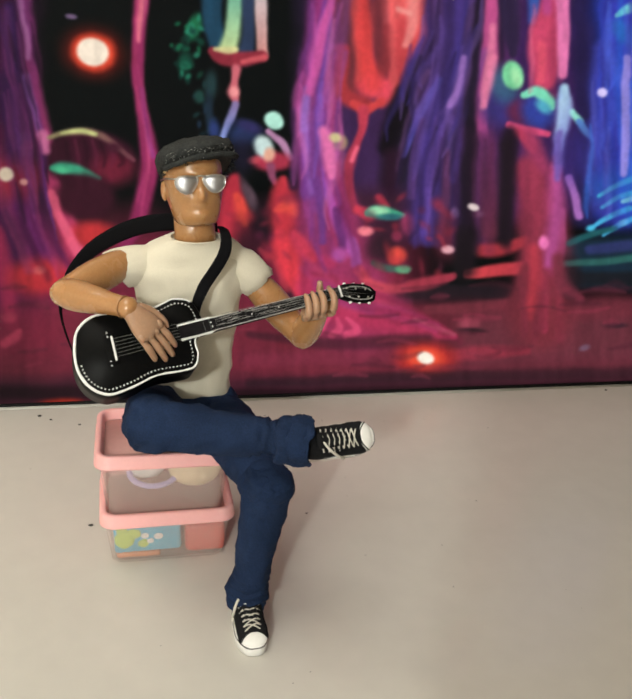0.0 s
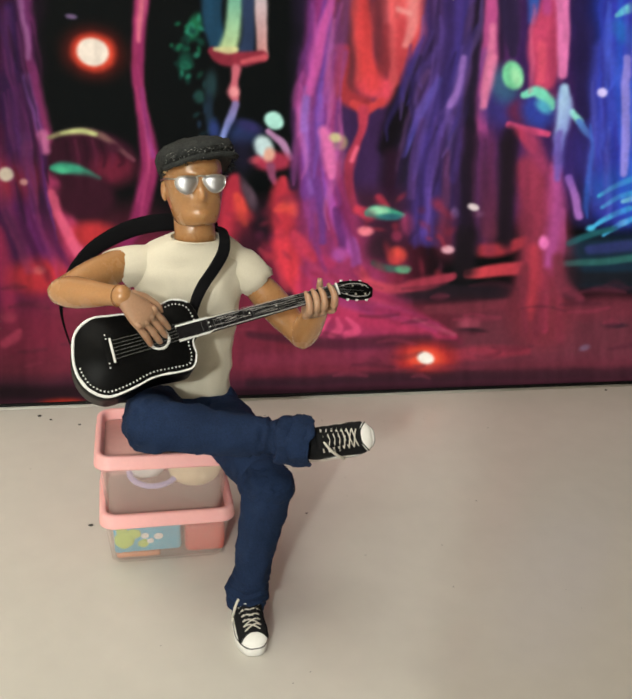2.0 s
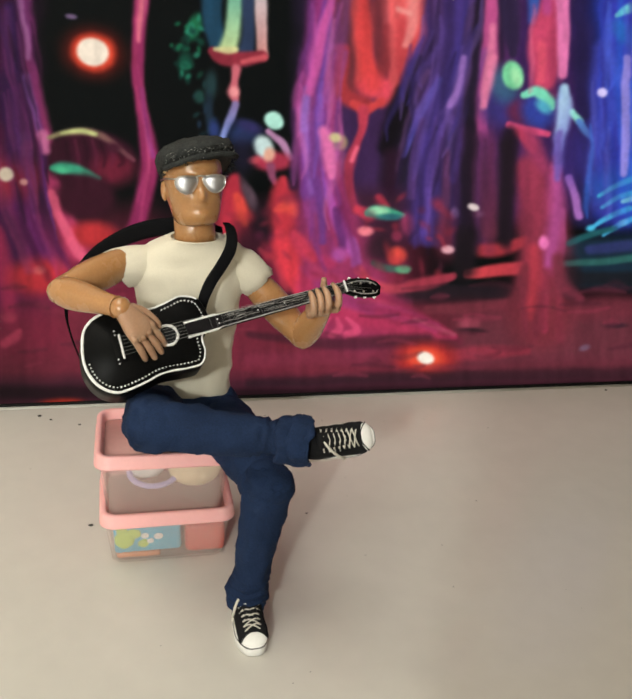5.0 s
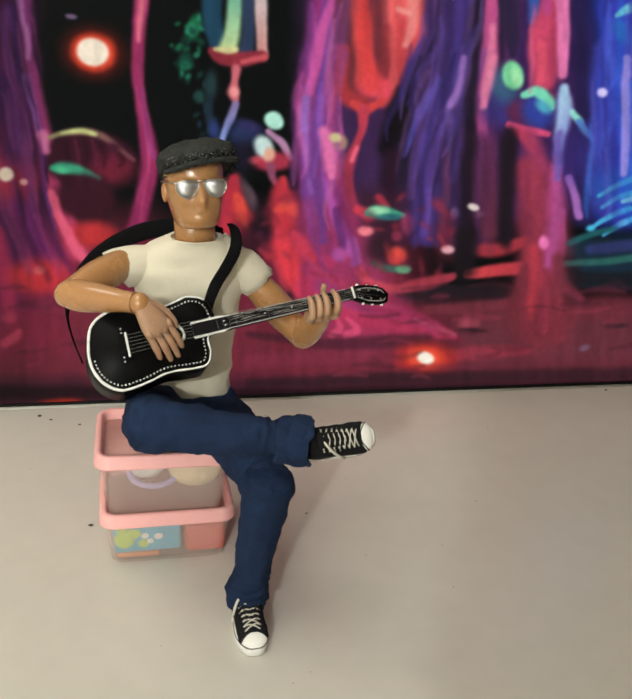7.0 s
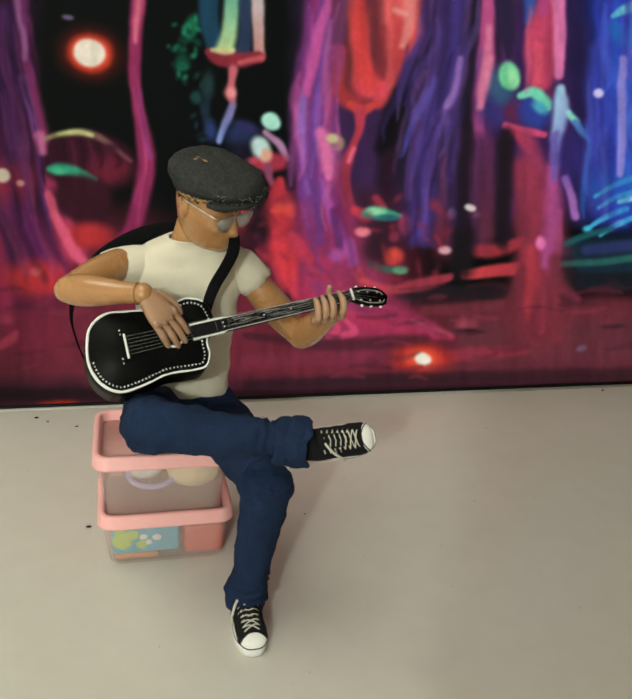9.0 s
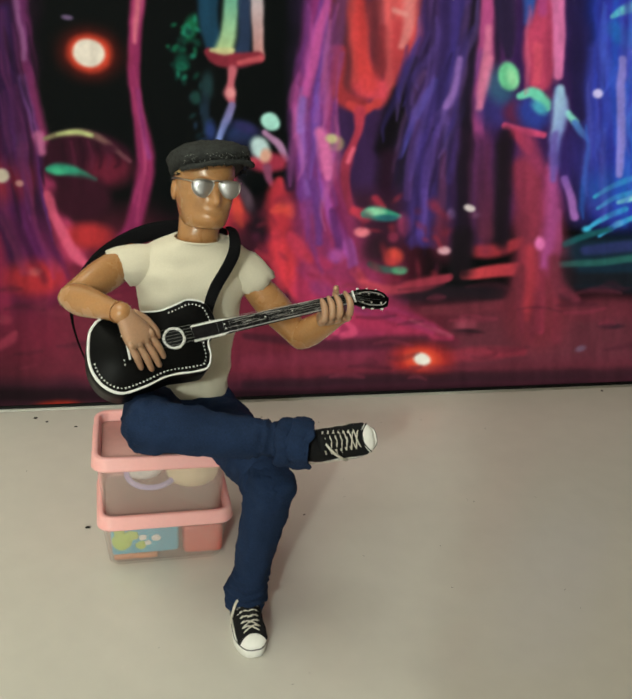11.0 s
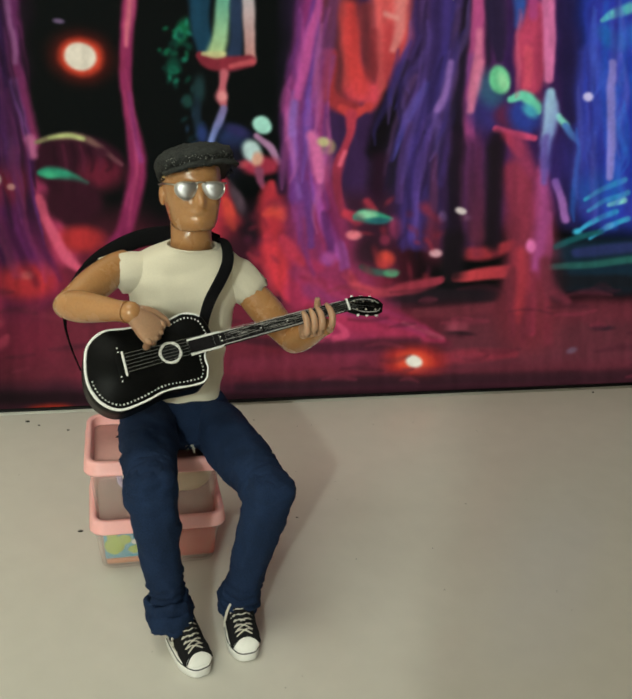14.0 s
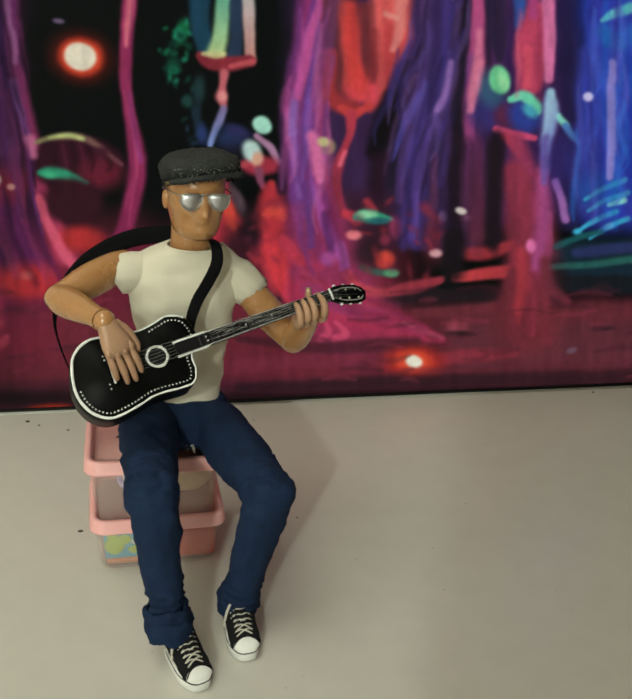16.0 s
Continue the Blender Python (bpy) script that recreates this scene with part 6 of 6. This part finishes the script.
    walk(back_strap, [(t, pose(x, 0, z)) for t, x, z in ((0, 0.001, -0.001), (3, 0.002, -0.001), (4, 0.004, -0.002), (6.5, 0.003, -0.004), (7.5, 0.006, -0.0035), (8.4, 0.007, -0.005), (9.2, 0.007, -0.005), (11.3, 0.008, -0.004), (12, 0.010, -0.0045), (12.5, 0.003, -0.003), (13.5, 0.005, -0.004), (14, 0.008, -0.005), (15.5, 0.009, -0.005), (16, 0.003, -0.005))])
    # picking arm: elbow, wrist, finger tips, curl of the fingers
    rows_u, rows_f, rows_p, curls = [], [], [], []
    for t, ex, ey, ez, wx, wy, wz, fx, fy, fz, c in strum:
        e, w, f = Vector((ex, ey, ez)), Vector((wx, wy, wz)), Vector((fx, fy, fz))
        rows_u.append((t, off @ aim(e, SHOULDER_R, (0, -1, 0.2))))
        rows_f.append((t, off @ aim(e, w, (0, -1, 0.5))))
        rows_p.append((t, off @ aim(w, f, (0.1, -0.75, 0.65))))
        curls.append((t, c))
    walk(arm_r, rows_u)
    walk(fore_r, rows_f)
    walk(palm_r, rows_p)
    for f, p, splay in fingers_r:
        walk(f, [(t, Matrix.Translation(p) @ pose(0, 0, 0, min(c, 85), splay, 0)) for t, c in curls])
    # fretting arm follows the neck
    rows_g, rows_lf, rows_lu = [], [], []
    for (t, x, y, z, a), (_, u, v) in zip(played, fretting):
        m = guitar_pose(x, y, z, a) @ Matrix.Translation((u, u * 0.055 + 0.0005 + (v + 0.0028) * 0.8, 0.0))
        elbow = Vector((0.1090, 0.022, 0.1245))
        wrist = m @ Vector((0.002, -0.005, -0.011))
        rows_g.append((t, off @ m))
        rows_lf.append((t, off @ aim(elbow, wrist, (0, -1, 0))))
        rows_lu.append((t, off @ aim(elbow, SHOULDER_L, (0, -1, 0))))
    walk(palm_l, rows_g)
    walk(fore_l, rows_lf)
    walk(arm_l, rows_lu)
    # torso leans about the waist; the head nods and turns on it
    leans = [(0.0, 0.0), (9.2, 0.0), (11.3, 2.0), (12.1, 2.0), (12.5, 0.3), (13.0, 0.6), (13.5, 1.1), (14.0, 2.1), (16.0, 2.1)]
    walk(shirt, [(t, Matrix.Translation(WAIST) @ pose(0, 0, -0.0018 * min(1.0, max(0.0, (t - 12.1) / 0.9)), 0, a, 0)) for t, a in leans])
    nods = [(0.0, -12, -1, 9), (6.6, -12, -1, 9), (7.0, -8, -1, 9), (7.3, -2, -1, 9), (7.7, 0, -1, 9), (8.0, 9, 1, 15), (8.2, 16, 2, 24), (8.45, 22, 0, 40), (9.2, 22, 0, 43),
            (11.3, -10, 4, 12), (11.6, -9, 3, 12), (12.1, -8, 4, 12), (12.5, -12, -3, 6), (13.0, -11, -2, 7), (13.5, -11, -2, 8), (14.0, -11, -1, 9), (15.25, -10, -1, 9), (15.45, -3, 1, 11), (16.0, -1, 1, 11)]
    heads = []
    for t, nod, tilt, turn in nods:
        lean = float(np.interp(t, [a for a, _ in leans], [b for _, b in leans]))
        heads.append((t, Matrix.Translation(WAIST) @ pose(0, 0, 0, 0, lean, 0) @ Matrix.Translation(NECK - WAIST) @ pose(0, 0, -0.00016 * max(0, min(nod + 12, 25)), 0, tilt, turn) @ pose(0, 0, 0, nod, 0, 0)))
    walk(head, [(t, off @ m) for t, m in heads])
    walk(cap, heads)
    walk(glasses, heads)
    # the crossed leg comes down to the table
    knees = [(t, KNEE_L + Vector((x, 0, z))) for t, x, z in ((0, -0.0026, -0.0025), (9.2, -0.0024, -0.0025), (11.3, 0.0, -0.0025), (12.2, 0.0036, -0.0030), (12.6, 0.0026, -0.0035), (16, 0.0026, -0.0045))]
    walk(thigh_l, [(t, off @ aim(HIP_L, k, (0, -0.2, 1))) for t, k in knees])
    walk(shin_l, [(t, off @ aim(k, ANKLE_L + Vector((0.0012, 0, 0)), (0, -1, 0.1))) for t, k in knees])
    legs = [
        (0, (0.0274, -0.05, 0.115), (0.1001, -0.0676, 0.1121), (0.96, -0.15, 0.23), (-0.1, -0.8, 0.6)),
        (7, (0.0274, -0.05, 0.115), (0.1003, -0.0676, 0.1121), (0.96, -0.16, 0.23), (-0.1, -0.8, 0.6)),
        (7.6, (0.027, -0.05, 0.1146), (0.0998, -0.0678, 0.1118), (0.96, -0.16, 0.24), (-0.1, -0.8, 0.6)),
        (8, (0.027, -0.05, 0.1146), (0.0971, -0.0736, 0.1159), (0.86, -0.27, 0.43), (-0.1, -0.8, 0.6)),
        (8.25, (0.027, -0.05, 0.1146), (0.0946, -0.0796, 0.1195), (0.76, -0.41, 0.5), (-0.1, -0.8, 0.6)),
        (8.5, (0.027, -0.05, 0.1146), (0.0971, -0.0736, 0.1159), (0.9, -0.2, 0.39), (-0.1, -0.8, 0.6)),
        (8.75, (0.027, -0.05, 0.1146), (0.1008, -0.0684, 0.1116), (0.96, -0.16, 0.24), (-0.1, -0.8, 0.6)),
        (9.2, (0.027, -0.05, 0.1146), (0.1009, -0.0684, 0.1116), (0.96, -0.16, 0.24), (-0.1, -0.8, 0.6)),
        (11.5, (0.0290, -0.05, 0.1146), (0.1019, -0.0689, 0.1118), (0.96, -0.16, 0.25), (-0.1, -0.8, 0.6)),
        (12, (0.0300, -0.05, 0.1150), (0.1045, -0.0698, 0.1136), (0.95, -0.17, 0.25), (-0.1, -0.8, 0.6)),
        (12.5, (0.0285, -0.05, 0.1147), (0.1008, -0.0686, 0.1124), (0.96, -0.15, 0.25), (-0.1, -0.8, 0.6)),
        (12.6, (0.027, -0.051, 0.1157), (0.0898, -0.09, 0.1191), (0.94, -0.1, 0.31), (-0.1, -0.75, 0.65)),
        (12.7, (0.0295, -0.052, 0.1143), (0.0916, -0.0589, 0.0892), (0.97, -0.19, 0.11), (-0.3, -0.6, 0.7)),
        (12.8, (0.0303, -0.054, 0.1135), (0.0903, -0.064, 0.0841), (0.88, -0.29, 0.37), (-0.4, -0.5, 0.75)),
        (12.9, (0.0313, -0.055, 0.1129), (0.0867, -0.0642, 0.0789), (0.74, -0.5, 0.45), (-0.4, -0.5, 0.75)),
        (13, (0.0282, -0.055, 0.1063), (0.0752, -0.0633, 0.0655), (0.92, -0.37, 0.16), (-0.4, -0.5, 0.75)),
        (13.1, (0.0271, -0.055, 0.0995), (0.0645, -0.0663, 0.0516), (0.91, -0.35, -0.22), (-0.3, -0.5, 0.8)),
        (13.2, (0.0268, -0.055, 0.0937), (0.0551, -0.0724, 0.04), (0.69, -0.71, -0.12), (-0.25, -0.4, 0.85)),
        (13.3, (0.0275, -0.055, 0.0918), (0.0529, -0.0743, 0.0366), (0.72, -0.65, -0.24), (-0.2, -0.3, 0.9)),
        (13.4, (0.0279, -0.053, 0.0888), (0.0511, -0.0669, 0.0347), (0.66, -0.55, -0.52), (-0.1, -0.2, 1)),
        (13.5, (0.0309, -0.051, 0.0857), (0.0453, -0.0503, 0.0185), (0.45, -0.89, 0), (0, 0, 1)),
        (13.7, (0.0299, -0.055, 0.0895), (0.0476, -0.0721, 0.0185), (0.42, -0.91, 0), (0, 0, 1)),
        (13.85, (0.0298, -0.056, 0.0901), (0.0468, -0.0842, 0.0185), (0.42, -0.91, 0), (0, 0, 1)),
        (14, (0.0315, -0.051, 0.0852), (0.0436, -0.0595, 0.0185), (0.36, -0.93, 0), (0, 0, 1)),
        (15, (0.0315, -0.051, 0.0852), (0.0441, -0.0602, 0.0185), (0.36, -0.93, 0), (0, 0, 1)),
        (15.25, (0.0317, -0.052, 0.0851), (0.0457, -0.0656, 0.0185), (0.36, -0.93, 0), (0, 0, 1)),
        (16, (0.032, -0.053, 0.0852), (0.0428, -0.0686, 0.0185), (0.36, -0.93, 0), (0, 0, 1)),
    ]
    walk(thigh_r, [(t, off @ aim(HIP_R, k, (0, -0.3, 1))) for t, k, a, f, u in legs])
    walk(shin_r, [(t, off @ aim(k, Vector(a) - Vector((0.0045 * min(1.0, max(0.0, (t - 13.0) / 0.5)), 0, 0)), Vector(f) + Vector((0, -0.4, 0.2)))) for t, k, a, f, u in legs])
    walk(sneaker_r, [(t, stand(a, f, u) @ Matrix.Translation((0, -0.002, -0.0183))) for t, k, a, f, u in legs])


motions()
